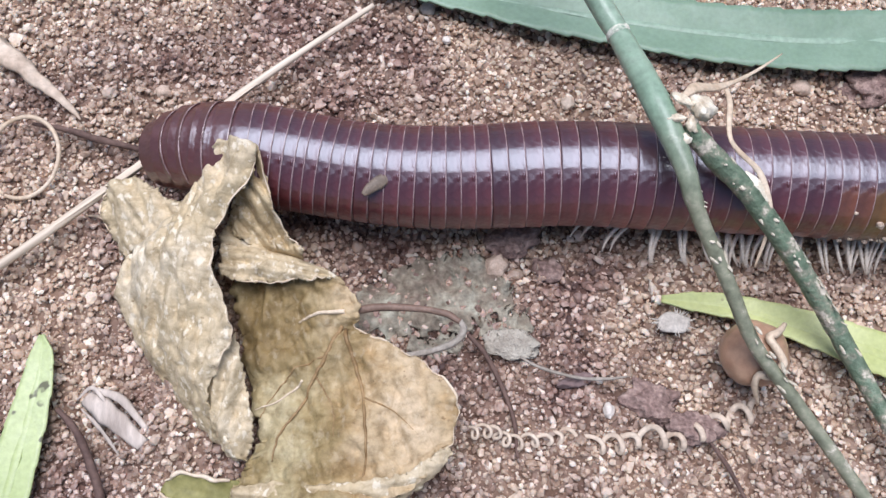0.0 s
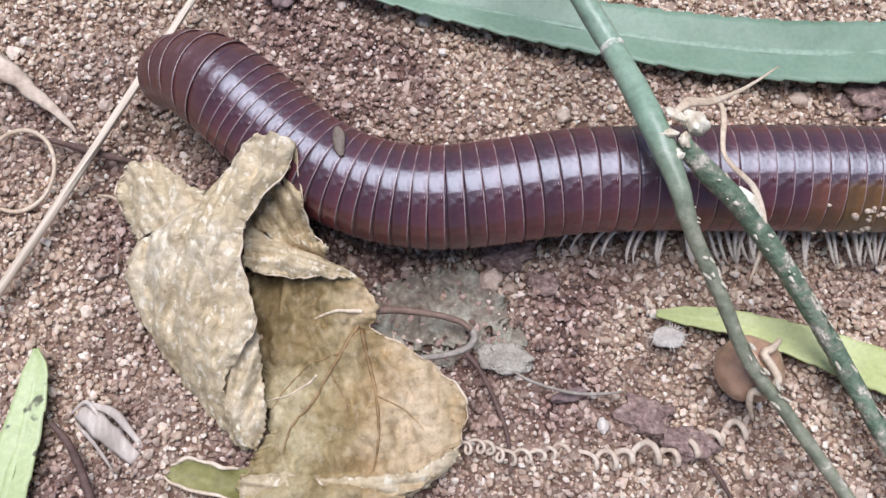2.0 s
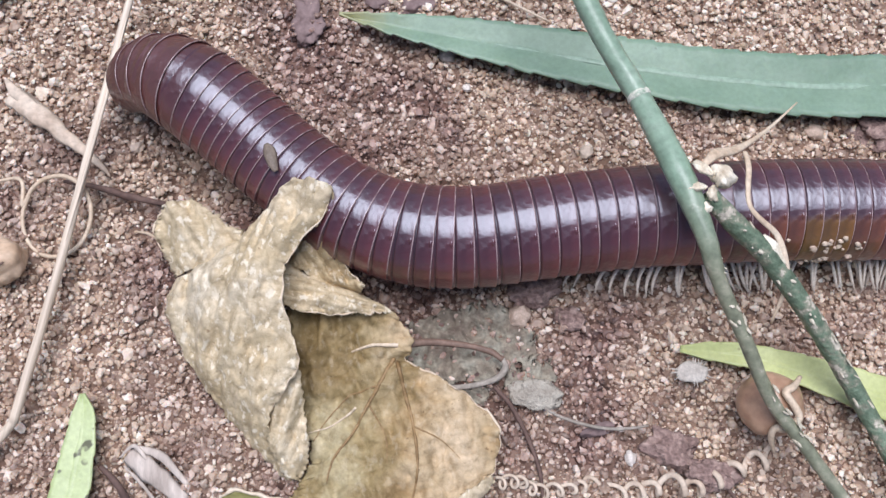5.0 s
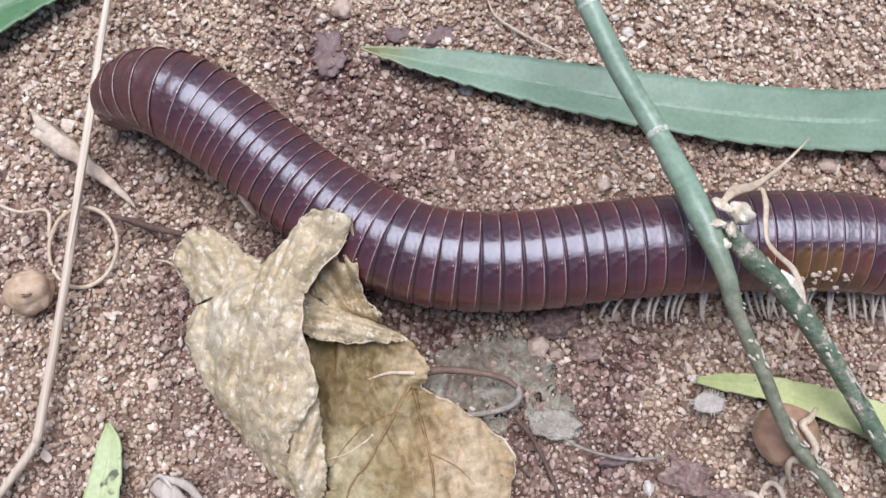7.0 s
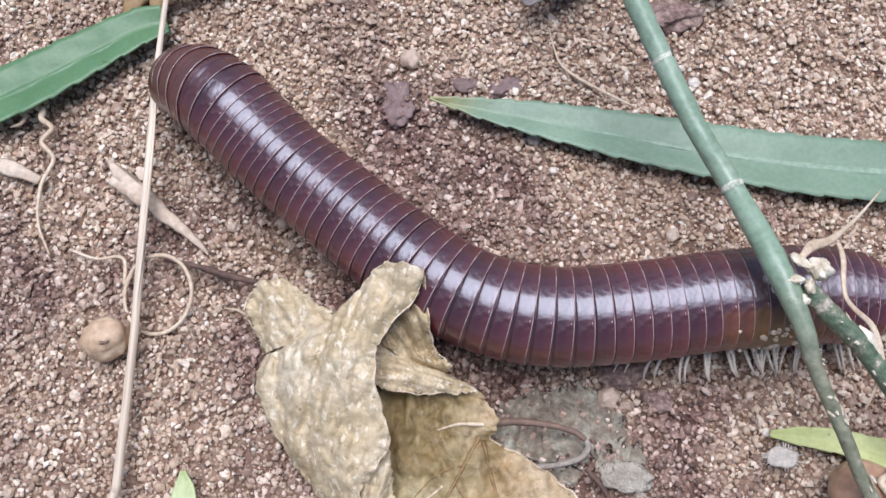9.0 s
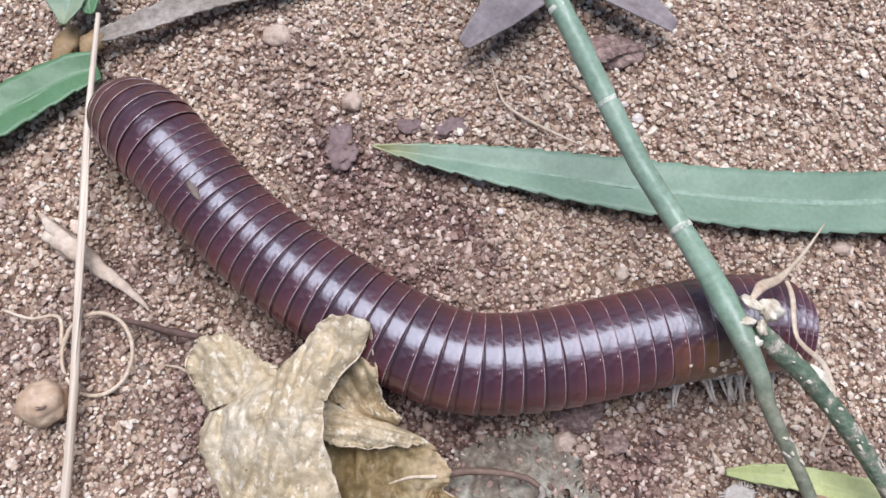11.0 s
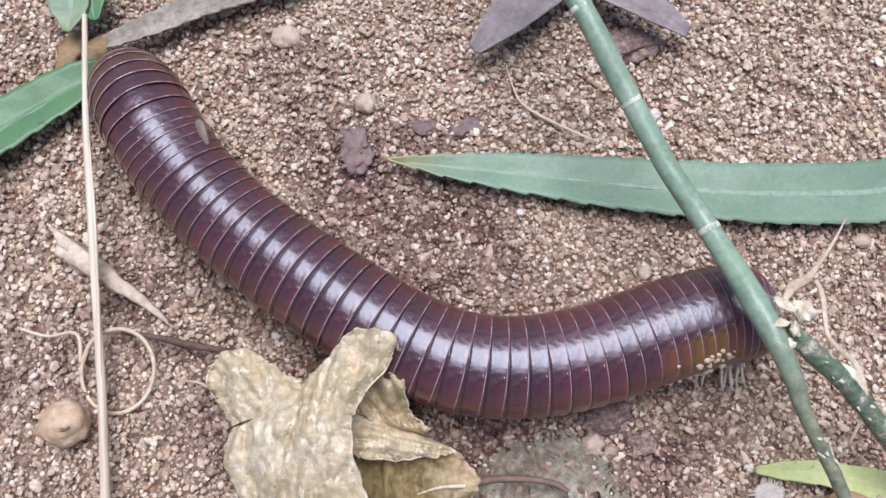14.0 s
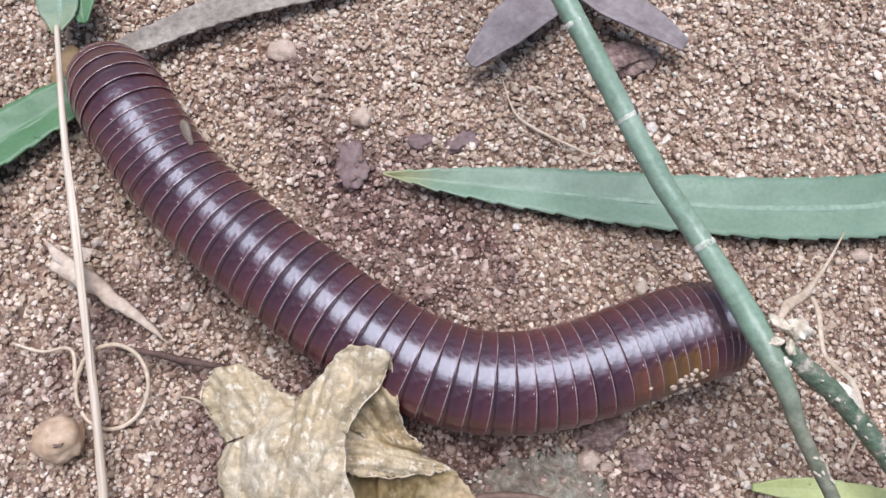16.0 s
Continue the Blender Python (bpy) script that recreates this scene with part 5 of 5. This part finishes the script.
def build_rotten_leaf():
    """A rotten leaf pressed on the soil: the main scrap, torn pieces beside it and its bare veins."""
    leaf = thing("rotten_leaf", "flat greyish green rotten leaf scrap pressed on soil", "leaf")

    def scrap(name, rows, nu, nv, seed, label=""):
        grid = loft_grid(rows, nu, nv, 0.0, seed, 1.8)
        for row in grid:
            for q in row:
                q[2] = ground_z(q[0], q[1]) + 0.58 + 0.6 * noise.noise(Vector((q[0] * 0.5, q[1] * 0.5, 2.0 + seed)))
        part(name, sheet_mesh(name, grid, GREYLEAF, 0.3), leaf, label)
        return grid

    main = scrap("blade", [
        (-9.5, -11.4, 0.3, -8.8, -6.8, 0.6, 0.3), (-4.0, -12.0, 0.4, -3.0, -3.0, 0.6, 0.8), (2.0, -11.6, 0.4, 3.0, -1.4, 0.5, 0.9),
        (8.0, -10.6, 0.4, 8.2, -1.2, 0.4, 0.8), (11.6, -9.2, 0.3, 11.4, -4.2, 0.3, 0.6), (13.2, -8.0, 0.2, 13.0, -6.4, 0.2, 0.2)], 90, 50, 9.0)
    scrap("torn_scrap", [(8.4, -12.4, 0.3, 9.0, -10.6, 0.3, 0.2), (11.6, -12.6, 0.3, 12.0, -9.6, 0.3, 0.3), (15.8, -11.6, 0.3, 15.0, -9.8, 0.3, 0.2)], 30, 14, 12.0, "torn grey scrap of the leaf")
    scrap("torn_scrap", [(-1.0, -14.4, 0.3, -0.4, -12.4, 0.3, 0.2), (3.0, -14.6, 0.3, 3.0, -12.2, 0.3, 0.3), (6.6, -13.8, 0.3, 6.2, -12.4, 0.3, 0.2)], 26, 12, 15.0)
    for uvs in ([(0.08, 0.5), (0.3, 0.52), (0.6, 0.48), (0.9, 0.5)], [(0.3, 0.52), (0.42, 0.72), (0.5, 0.92)], [(0.5, 0.5), (0.62, 0.7), (0.7, 0.88)], [(0.4, 0.5), (0.52, 0.3), (0.6, 0.1)]):
        part("vein", vein_mesh("vein", main, uvs, 0.1, 0.05, PETIOLE, 0.05), leaf, "bare dark leaf vein")


build_rotten_leaf()


# ---- straw, husks, tendrils and roots ----
straw = thing("straw", "long pale dry straw stalk with a bent end", "straw")
part("stalk", tube_mesh("stalk", [(0.0, 0.0, 0.4), (0.3, 20.0, 0.5), (0.0, 40.0, 0.7), (-0.3, 60.0, 0.6), (0.0, 77.0, 0.3)], [0.66, 0.62, 0.58, 0.52, 0.4], STRAW, 80, 10, 0.1), straw)
part("bent_end", tube_mesh("bent_end", [(-8.5, -14.0, -0.4), (-4.0, -7.0, 0.0), (-1.2, -2.2, 0.3), (0.0, 0.3, 0.4)], [0.4, 0.55, 0.64, 0.64], STRAW, 30, 10, 0.1), straw, "kinked end of the stalk")
part("sheath", tube_mesh("sheath", [(0.35, 22.0, 1.0), (0.5, 34.0, 1.15), (0.5, 46.0, 1.2), (0.2, 57.0, 1.1)], [0.12, 0.26, 0.24, 0.08], STRAW, 50, 6, 0.2), straw, "split papery sheath along the stalk")


def strand(name, label, pts, radii, mat, category, n=40, wobble=0.2, flat=1.0):
    ob = new(name, tube_mesh(name, pts, radii, mat, n, 8, wobble, flat))
    groups = {"dark_root": "dark roots in the soil", "dry_husk": "dry husks on the sand", "wavy_tendril": "wavy tendrils", "ashen_stick": "ash-white splinters"}
    return tagged(ob, label, category, groups[name] if name in groups else "")


ring_pts = [(-52.3 + 4.9 * math.cos(a) * (1 + 0.03 * k / 8), 12.2 + 5.5 * math.sin(a), 1.6 + 1.3 * math.sin(a + 0.6)) for k, a in enumerate(np.linspace(2.5, 2.5 + 6.6, 14))]
strand("curled_tendril", "thin pale tendril curled into a loop on sand", [(-66.0, 19.5, 0.4), (-62.0, 18.0, 0.5), (-58.8, 18.2, 0.8), (-57.4, 17.0, 1.4)] + ring_pts[::-1], [0.2, 0.3, 0.32, 0.3, 0.3, 0.28], TENDRIL, "tendril", 90)
strand("dry_husk", "dry beige husk with a pointed twisted tip", [(-60.5, 30.6, 0.9), (-58.2, 29.0, 1.4), (-55.5, 27.0, 1.6), (-52.4, 24.4, 1.4), (-49.0, 21.6, 1.1), (-46.6, 19.4, 0.8), (-45.7, 18.3, 0.6)], [1.3, 1.75, 1.5, 1.1, 0.7, 0.38, 0.12], HUSK, "husk", 40, 0.3, 0.5)
strand("dry_husk", "split papery end of a dry husk", [(-61.4, 33.2, 1.3), (-59.8, 31.0, 1.6), (-57.6, 29.2, 1.9), (-55.0, 27.4, 2.2)], [0.3, 0.9, 0.8, 0.2], HUSK, "husk", 24, 0.5, 0.3)
strand("dry_husk", "ochre dry husk at the foot of the tuft", [(-57.0, 58.0, 1.5), (-55.6, 60.5, 2.4), (-54.5, 63.0, 2.0)], [0.6, 2.1, 0.8], OCHRE, "husk", 24, 0.4, 0.5)
strand("dry_husk", "ochre crumpled husk under the tuft", [(-61.2, 57.0, 1.0), (-59.6, 60.4, 2.2), (-58.6, 63.6, 2.0)], [0.8, 1.9, 1.0], OCHRE, "husk", 24, 0.5, 0.5)
strand("dry_husk", "pale flat husk scrap on sand", [(-80.0, 33.6, 0.6), (-76.0, 32.2, 1.2), (-71.6, 30.2, 0.9)], [1.0, 1.3, 0.7], HUSK, "husk", 24, 0.3, 0.4)
strand("wavy_tendril", "thin wavy cream tendril hanging to the sand", [(-73.6, 42.4, 1.2), (-72.4, 41.6, 1.3), (-72.4, 40.2, 1.2), (-70.6, 38.6, 1.2), (-72.0, 36.4, 1.0), (-70.0, 33.8, 0.7), (-71.4, 29.6, 0.6), (-71.2, 23.9, 0.5), (-68.9, 18.7, 0.4)], [0.45, 0.55, 0.4, 0.4, 0.35, 0.25, 0.15], TENDRIL, "tendril", 60)
strand("wavy_tendril", "short curled cream tendril by the green leaf", [(-76.2, 41.6, 1.1), (-75.0, 41.0, 1.2), (-75.4, 39.6, 1.2), (-77.0, 39.0, 1.1)], [0.4, 0.4, 0.3, 0.15], TENDRIL, "tendril", 30)
coil = []
for k in range(150):
    u = k / 149
    q = np.array([np.interp(u, [0, 0.17, 0.36, 0.56, 0.75, 0.9, 1.0], v) for v in ((6.7, 12.5, 19.4, 26.3, 33.2, 39.0, 43.4), (-24.9, -25.7, -25.9, -26.3, -25.8, -24.3, -22.0))])
    a = 2 * math.pi * float(np.interp(u, [0, 0.32, 1.0], [0, 7.5, 17.0]))
    r = float(np.interp(u, [0, 0.3, 0.5, 1.0], [0.7, 0.75, 1.0, 1.2])) * (1 + 0.22 * math.sin(u * 41) + 0.15 * math.sin(u * 97))
    coil.append((q[0] + 0.75 * math.sin(a) * (1 - 0.5 * u) + 0.3 * math.sin(u * 29), q[1] + r * math.cos(a) + 0.4 * math.sin(u * 23), -0.35 + r * 0.6 + r * 0.7 * math.sin(a) + 0.45 * math.sin(u * 31)))
strand("coiled_tendril", "thin beige tendril coiled like a spring on sand", coil, [0.2, 0.26, 0.42, 0.40], HUSK, "tendril", 420, 0.15, 0.55)
strand("thin_twig", "thin pale twig lying on sand", [(13.5, -15.6, 0.8), (16.0, -17.0, 0.9), (20.5, -18.3, 0.9), (24.0, -18.5, 0.8), (27.0, -18.2, 0.6)], [0.16, 0.22, 0.24, 0.14], DUSTY, "twig")
strand("thin_root", "pale fine rootlet on sand", [(5.3, 55.0, 0.3), (6.0, 51.0, 0.4), (7.2, 48.2, 0.4), (11.0, 45.2, 0.4), (17.5, 41.4, 0.3)], [0.1, 0.15, 0.2, 0.3, 0.16], TENDRIL, "root")
strand("dark_root", "thin dark root lying in the soil", [(-43.9, -21.6, 1.0), (-41.4, -24.2, 1.0), (-39.4, -28.0, 0.6), (-37.7, -33.0, 0.2), (-38.2, -40.0, 0.0)], [0.35, 0.55, 0.6, 0.5], ROOT, "root")
strand("dark_root", "dark fibrous root across the soil", [(-52.0, 17.6, 0.8), (-47.0, 16.4, 1.2), (-42.5, 15.0, 1.0), (-37.0, 13.6, 0.7), (-31.0, 11.6, 0.6)], [0.25, 0.45, 0.5, 0.4, 0.2], ROOT, "root", 40, 0.5)
strand("dark_root", "reddish brown root half sunk in soil", [(7.0, -12.6, 0.7), (9.0, -15.0, 0.8), (10.8, -18.4, 0.1), (12.5, -23.3, -0.2), (12.8, -28.0, -0.4)], [0.3, 0.35, 0.3, 0.2], ROOT, "root")
strand("dark_root", "dark root at the edge of the soil patch", [(36.0, -25.5, 0.3), (38.5, -29.5, 0.3), (41.0, -35.0, 0.0)], [0.25, 0.32, 0.2], ROOT, "root")
strand("ashen_stick", "split ash-white stick fragment on the soil", [(-40.4, -20.2, 1.2), (-37.5, -22.2, 1.6), (-33.0, -26.2, 1.2)], [1.0, 1.5, 0.9], ASHEN, "stick", 30, 0.4, 0.35)
strand("ashen_stick", "narrow ash-white splinter beside the split stick", [(-41.0, -21.6, 0.9), (-38.4, -24.0, 1.2), (-35.6, -27.6, 0.8)], [0.1, 0.3, 0.12], ASHEN, "stick", 24, 0.5, 0.5)
strand("ashen_stick", "short pale splinter across the split stick", [(-41.4, -20.6, 1.6), (-39.6, -19.2, 2.0), (-38.2, -20.4, 2.0), (-37.6, -21.6, 1.7)], [0.1, 0.3, 0.25, 0.1], ASHEN, "stick", 24, 0.4, 0.5)
strand("ashen_stick", "thin ash-white stick sliver on the soil", [(-39.4, -19.4, 1.6), (-36.0, -20.6, 1.9), (-32.6, -24.2, 1.3)], [0.4, 0.6, 0.35], ASHEN, "stick", 24, 0.3, 0.6)


# ---- berries ----
def build_berry(name, label, x, y, r, mat, seed, wraps, rough=0.10):
    b = thing(name, label, "berry", x, y, 0)
    me = lump_mesh("berry_body", r, mat, seed, (1.0, 0.95, 0.9), rough, 4, 1.1 + 2 * (rough - 0.1))
    part("berry_body", me, b).location = (0, 0, r * 0.86 * MM)
    for pts, rad in wraps:
        part("tendril_wrap", tube_mesh("tendril_wrap", pts, rad, TENDRIL, 40, 8, 0.2), b, "cream tendril wrapped round the berry")
    return b


build_berry("brown_berry", "round glossy brown berry wrapped in a cream tendril", 42.2, -16.2, 4.4, BERRY, 2.0,
            [([(3.2, 3.0, 6.6), (1.6, 1.6, 8.2), (0.4, 0.9, 8.6), (1.2, -0.6, 8.5), (1.9, -2.2, 7.9), (0.6, -3.4, 7.0), (-0.9, -3.3, 7.0), (-1.0, -4.4, 5.4), (0.0, -6.0, 3.0)], [0.3, 0.5, 0.52, 0.5, 0.52, 0.5, 0.45, 0.2])])
shr = build_berry("shrivelled_berry", "shrivelled tan berry with a dent", -58.6, 5.6, 3.2, SHRIVEL, 5.0, [], 0.22)
part("calyx", lump_mesh("calyx", 0.6, PETIOLE, 6.1, (1.3, 0.8, 0.5), 0.5), shr, "dark withered calyx").location = (0.7 * MM, -0.9 * MM, 5.3 * MM)


# ---- stones, clods and flakes ----
def build_stone(name, label, category, x, y, r, mat, seed, squash=(1.0, 0.85, 0.7), rough=0.28):
    ob = new(name, lump_mesh(name, r, mat, seed, squash, rough, 4 if r > 2.4 else 3))
    ob.matrix_basis = pose(x * MM, y * MM, (ground_z(x, y) + r * squash[2] * 0.55 + 0.25) * MM, 0, 0, (seed * 57) % 36 - 18)
    tagged(ob, label, category, {"pebble": "pebbles on the sand", "soil_clod": "soil clods", "bark_flake": "bark flakes on the sand"}[name])


for name, label, x, y, r, mat, sq in (
        ("pebble", "small tan pebble beside the millipede", 11.0, -2.7, 1.75, TAN_STONE, (1.0, 0.85, 0.8)),
        ("pebble", "small white stone chip on sand", 24.6, -22.2, 0.95, WHITE, (0.75, 1.1, 0.7)),
        ("pebble", "flat greenish grey stone on soil", 12.9, -13.6, 3.2, ROTTEN_STONE, (1.1, 0.62, 0.25)),
        ("pebble", "pale quartz pebble by the leaf edge", 4.9, 31.5, 0.65, WHITE, (1, 0.9, 0.8)),
        ("pebble", "greyish quartz pebble touching the leaf", 2.2, 37.0, 1.2, GREY_STONE, (1, 0.9, 0.8)),
        ("pebble", "small white quartz chip beside the stem", 27.4, 45.9, 0.95, WHITE, (1, 0.8, 0.7)),
        ("pebble", "small white quartz chip beside the stem", 25.6, 48.6, 0.7, WHITE, (1, 0.8, 0.7)),
        ("pebble", "rounded tan pebble on sand", -16.5, 50.3, 1.6, TAN_STONE, (1, 1, 0.8)),
        ("pebble", "cream angular chip beside the millipede", 21.6, 20.6, 0.9, HUSK, (1, 1.2, 0.7)),
        ("pebble", "smooth beige pebble under the leaf margin", 55.0, 23.2, 1.3, TAN_STONE, (1.2, 0.8, 0.8)),
        ("pebble", "pale pebble on sand beside the head", -35.6, 24.2, 1.1, TAN_STONE, (1, 0.9, 0.8)),
        ("pebble", "pinkish pebble on sand", -28.0, 62.0, 2.0, TAN_STONE, (1.2, 0.9, 0.6)),
        ("soil_clod", "dark reddish brown soil clod", 30.3, -21.2, 2.7, CLOD, (1.2, 0.9, 0.5)),
        ("soil_clod", "brown crumbly soil clod", 35.0, -24.6, 2.5, CLOD, (1.2, 0.8, 0.5)),
        ("soil_clod", "dark soil clod under the millipede", 13.2, 0.8, 2.8, CLOD, (1.3, 0.7, 0.55)),
        ("soil_clod", "broad grey brown clod beside the green leaf", 66.0, 23.8, 4.2, CLOD, (1.3, 0.8, 0.4)),
        ("soil_clod", "dark clod beside the belly", 18.0, -3.0, 1.7, CLOD, (1.2, 0.9, 0.6)),
        ("soil_clod", "brown clod by the withered leaf", 25.0, 57.6, 3.2, CLOD, (1.4, 0.8, 0.5)),
        ("bark_flake", "dark brown bark flake standing in sand", -18.6, 42.6, 3.0, BARK, (0.8, 1.15, 0.25)),
        ("bark_flake", "dark bark flake lying on sand", -1.8, 45.4, 2.3, BARK, (1.25, 0.7, 0.3)),
        ("bark_flake", "small dark bark flake on sand", -8.0, 46.2, 1.8, BARK, (1.2, 0.7, 0.3)),
        ("bark_flake", "dark bark chip by the side branch", 20.5, -18.4, 1.6, BARK, (1.3, 0.5, 0.35))):
    build_stone(name, label, {"pebble": "pebble", "soil_clod": "clod", "bark_flake": "bark"}[name], x, y, r, mat, x * 0.37 + y * 0.11, sq, 0.34 if name == "pebble" else 0.55)


def build_fluff():
    """A flat downy seed scale with short pale fibres round it."""
    fluff = thing("downy_seed", "flat downy grey seed scale beside the yellowing leaf", "seed", 33.3, -11.4, 0.4)
    part("seed_scale", lump_mesh("seed_scale", 1.8, GREY_STONE, 3.7, (1.25, 0.75, 0.3), 0.2, 3, 1.4), fluff).location = (0, 0, 0.6 * MM)
    rng = random.Random(21)
    for k in range(16):
        a = rng.uniform(0, 2 * math.pi)
        c, d = math.cos(a), math.sin(a)
        tip = (c * rng.uniform(2.7, 3.3), d * rng.uniform(1.6, 2.1), rng.uniform(0.4, 1.0))
        part("fibre", tube_mesh("fibre", [(c * 2.0, d * 1.15, 0.8), (c * 2.3, d * 1.35, 0.9), tip], [0.09, 0.1, 0.04], GREY_STONE, 8, 5, 0.3), fluff, "white down fibre" if k == 0 else "")
    return fluff


build_fluff()


# ---- what moves ----
def motions():
    for i, ring in enumerate(rings):
        rows = [(t, poses[i]) for t, poses in RING_ROWS]
        walk(ring, rows)
    for leg, i, k, side in legs:
        if side > 0:
            walk(leg, leg_rows(i, k, side))
    walk(chaff, [(t, pose(x * MM, y * MM, z * MM, roll, 0, turn)) for t, x, y, z, turn, roll in (
        (0.0, -4.2, 2.9, 13.2, 40, 20), (1.0, -5.4, 9.8, 14.4, 80, 0), (1.5, -6.0, 11.4, 14.1, 90, 0), (2.0, -7.8, 10.1, 14.3, 100, 0), (3.0, -11.4, 9.1, 14.5, 110, 0),
        (5.5, -23.0, 15.8, 14.0, 110, 10), (6.5, -26.5, 15.2, 11.0, 120, 40), (7.5, -29.6, 15.4, 7.5, 130, 60), (9.0, -33.4, 21.4, 6.0, 130, 60), (10.2, -36.8, 24.6, 7.0, 130, 60),
        (11.2, -37.2, 33.0, 14.6, 115, 0), (12.3, -38.8, 41.6, 12.6, 110, -25), (13.0, -39.6, 42.0, 12.6, 110, -20), (14.0, -38.5, 41.1, 12.7, 110, -20), (15.0, -38.3, 41.7, 13.3, 110, -15), (16.0, -39.8, 43.4, 12.7, 110, -20))])
    # the head first holds the dry leaf tilted, then lets it down
    hinge, back = pose(-0.018, -0.008, 0.002), pose(0.018, 0.008, -0.002)
    walk(dry_leaf, [(t, pose(x * MM, y * MM, z * MM, 0, 0, turn) @ hinge @ pose(0, 0, 0, 0, tilt, 0) @ back) for t, x, y, z, turn, tilt in (
        (0.0, -2.6, -2.6, 1.3, 2.0, -9), (0.5, -2.5, -2.4, 1.2, 1.9, -9), (0.75, -1.2, -1.1, 0.6, 0.9, -4), (1.0, 0, -0.2, 0.3, 0, 0), (1.5, 0, -0.1, 0.2, 0, 0), (3.0, 0, 0, 0, 0, 0), (5.5, -0.1, 1.3, 0, 0, 0),
        (7.0, -0.8, 1.5, 0, 0, 0), (9.0, -1.2, 1.4, 0, 0, 0), (10.2, -1.4, 1.5, 0, 0, 0), (12.5, -2.0, 1.4, 0, 0, 0), (16.0, -2.0, 1.4, 0, 0, 0))])
    for leaf, x, y, far in ((withered_a, 0.1, 55.4, 1.5), (withered_b, 32.8, 56.3, 3.0)):
        walk(leaf, [(t, pose((x + 1.0 * k) * MM, (y + far * k) * MM, 0)) for t, k in ((0.0, 1), (10.2, 1), (12.3, 0), (16.0, 0))])
    pivot = pose(0.040, 0.031, 0) @ pose(0, 0, 0, 0, 0, -2.5) @ pose(-0.040, -0.031, 0)
    rest = pose(-0.014, 0.0403, 0)
    walk(serrated, [(0.0, pivot @ rest), (10.2, pivot @ rest), (12.3, rest), (16.0, rest)])
    for leaf, x, y in ((tuft_a, -58.6, 61.4), (tuft_b, -54.9, 63.4)):
        walk(leaf, [(0.0, pose(x * MM, y * MM, 0)), (14.5, pose(x * MM, y * MM, 0)), (16.0, pose((x - 1.0) * MM, (y + 2.0) * MM, 0))])
    walk(straw, [(t, pose(x * MM, y * MM, 1.2 * MM, rise, 0, turn - 90)) for t, x, y, turn, rise in (
        (0.0, -66.0, -13.0, 38.1, 1.4), (0.5, -65.6, -13.0, 39.2, 1.4), (1.0, -60.2, -13.2, 53.9, 1.6), (1.5, -58.0, -14.0, 60.7, 1.8), (2.0, -57.4, -13.8, 62.0, 1.8), (3.0, -55.9, -14.0, 64.5, 2.0),
        (5.5, -55.4, -16.0, 79.1, 5.0), (6.0, -56.3, -16.0, 79.7, 5.0), (7.0, -56.0, -14.6, 84.0, 5.0), (7.5, -55.7, -14.6, 86.3, 4.8), (8.0, -56.1, -15.0, 87.1, 4.6),
        (9.0, -55.5, -15.0, 88.1, 4.4), (10.0, -55.7, -14.6, 88.1, 4.2), (12.5, -54.2, -14.0, 90.2, 4.2), (14.0, -53.3, -13.2, 92.0, 4.2), (15.0, -52.5, -12.4, 92.5, 4.2), (16.0, -52.1, -12.2, 95.4, 4.2))])


motions()
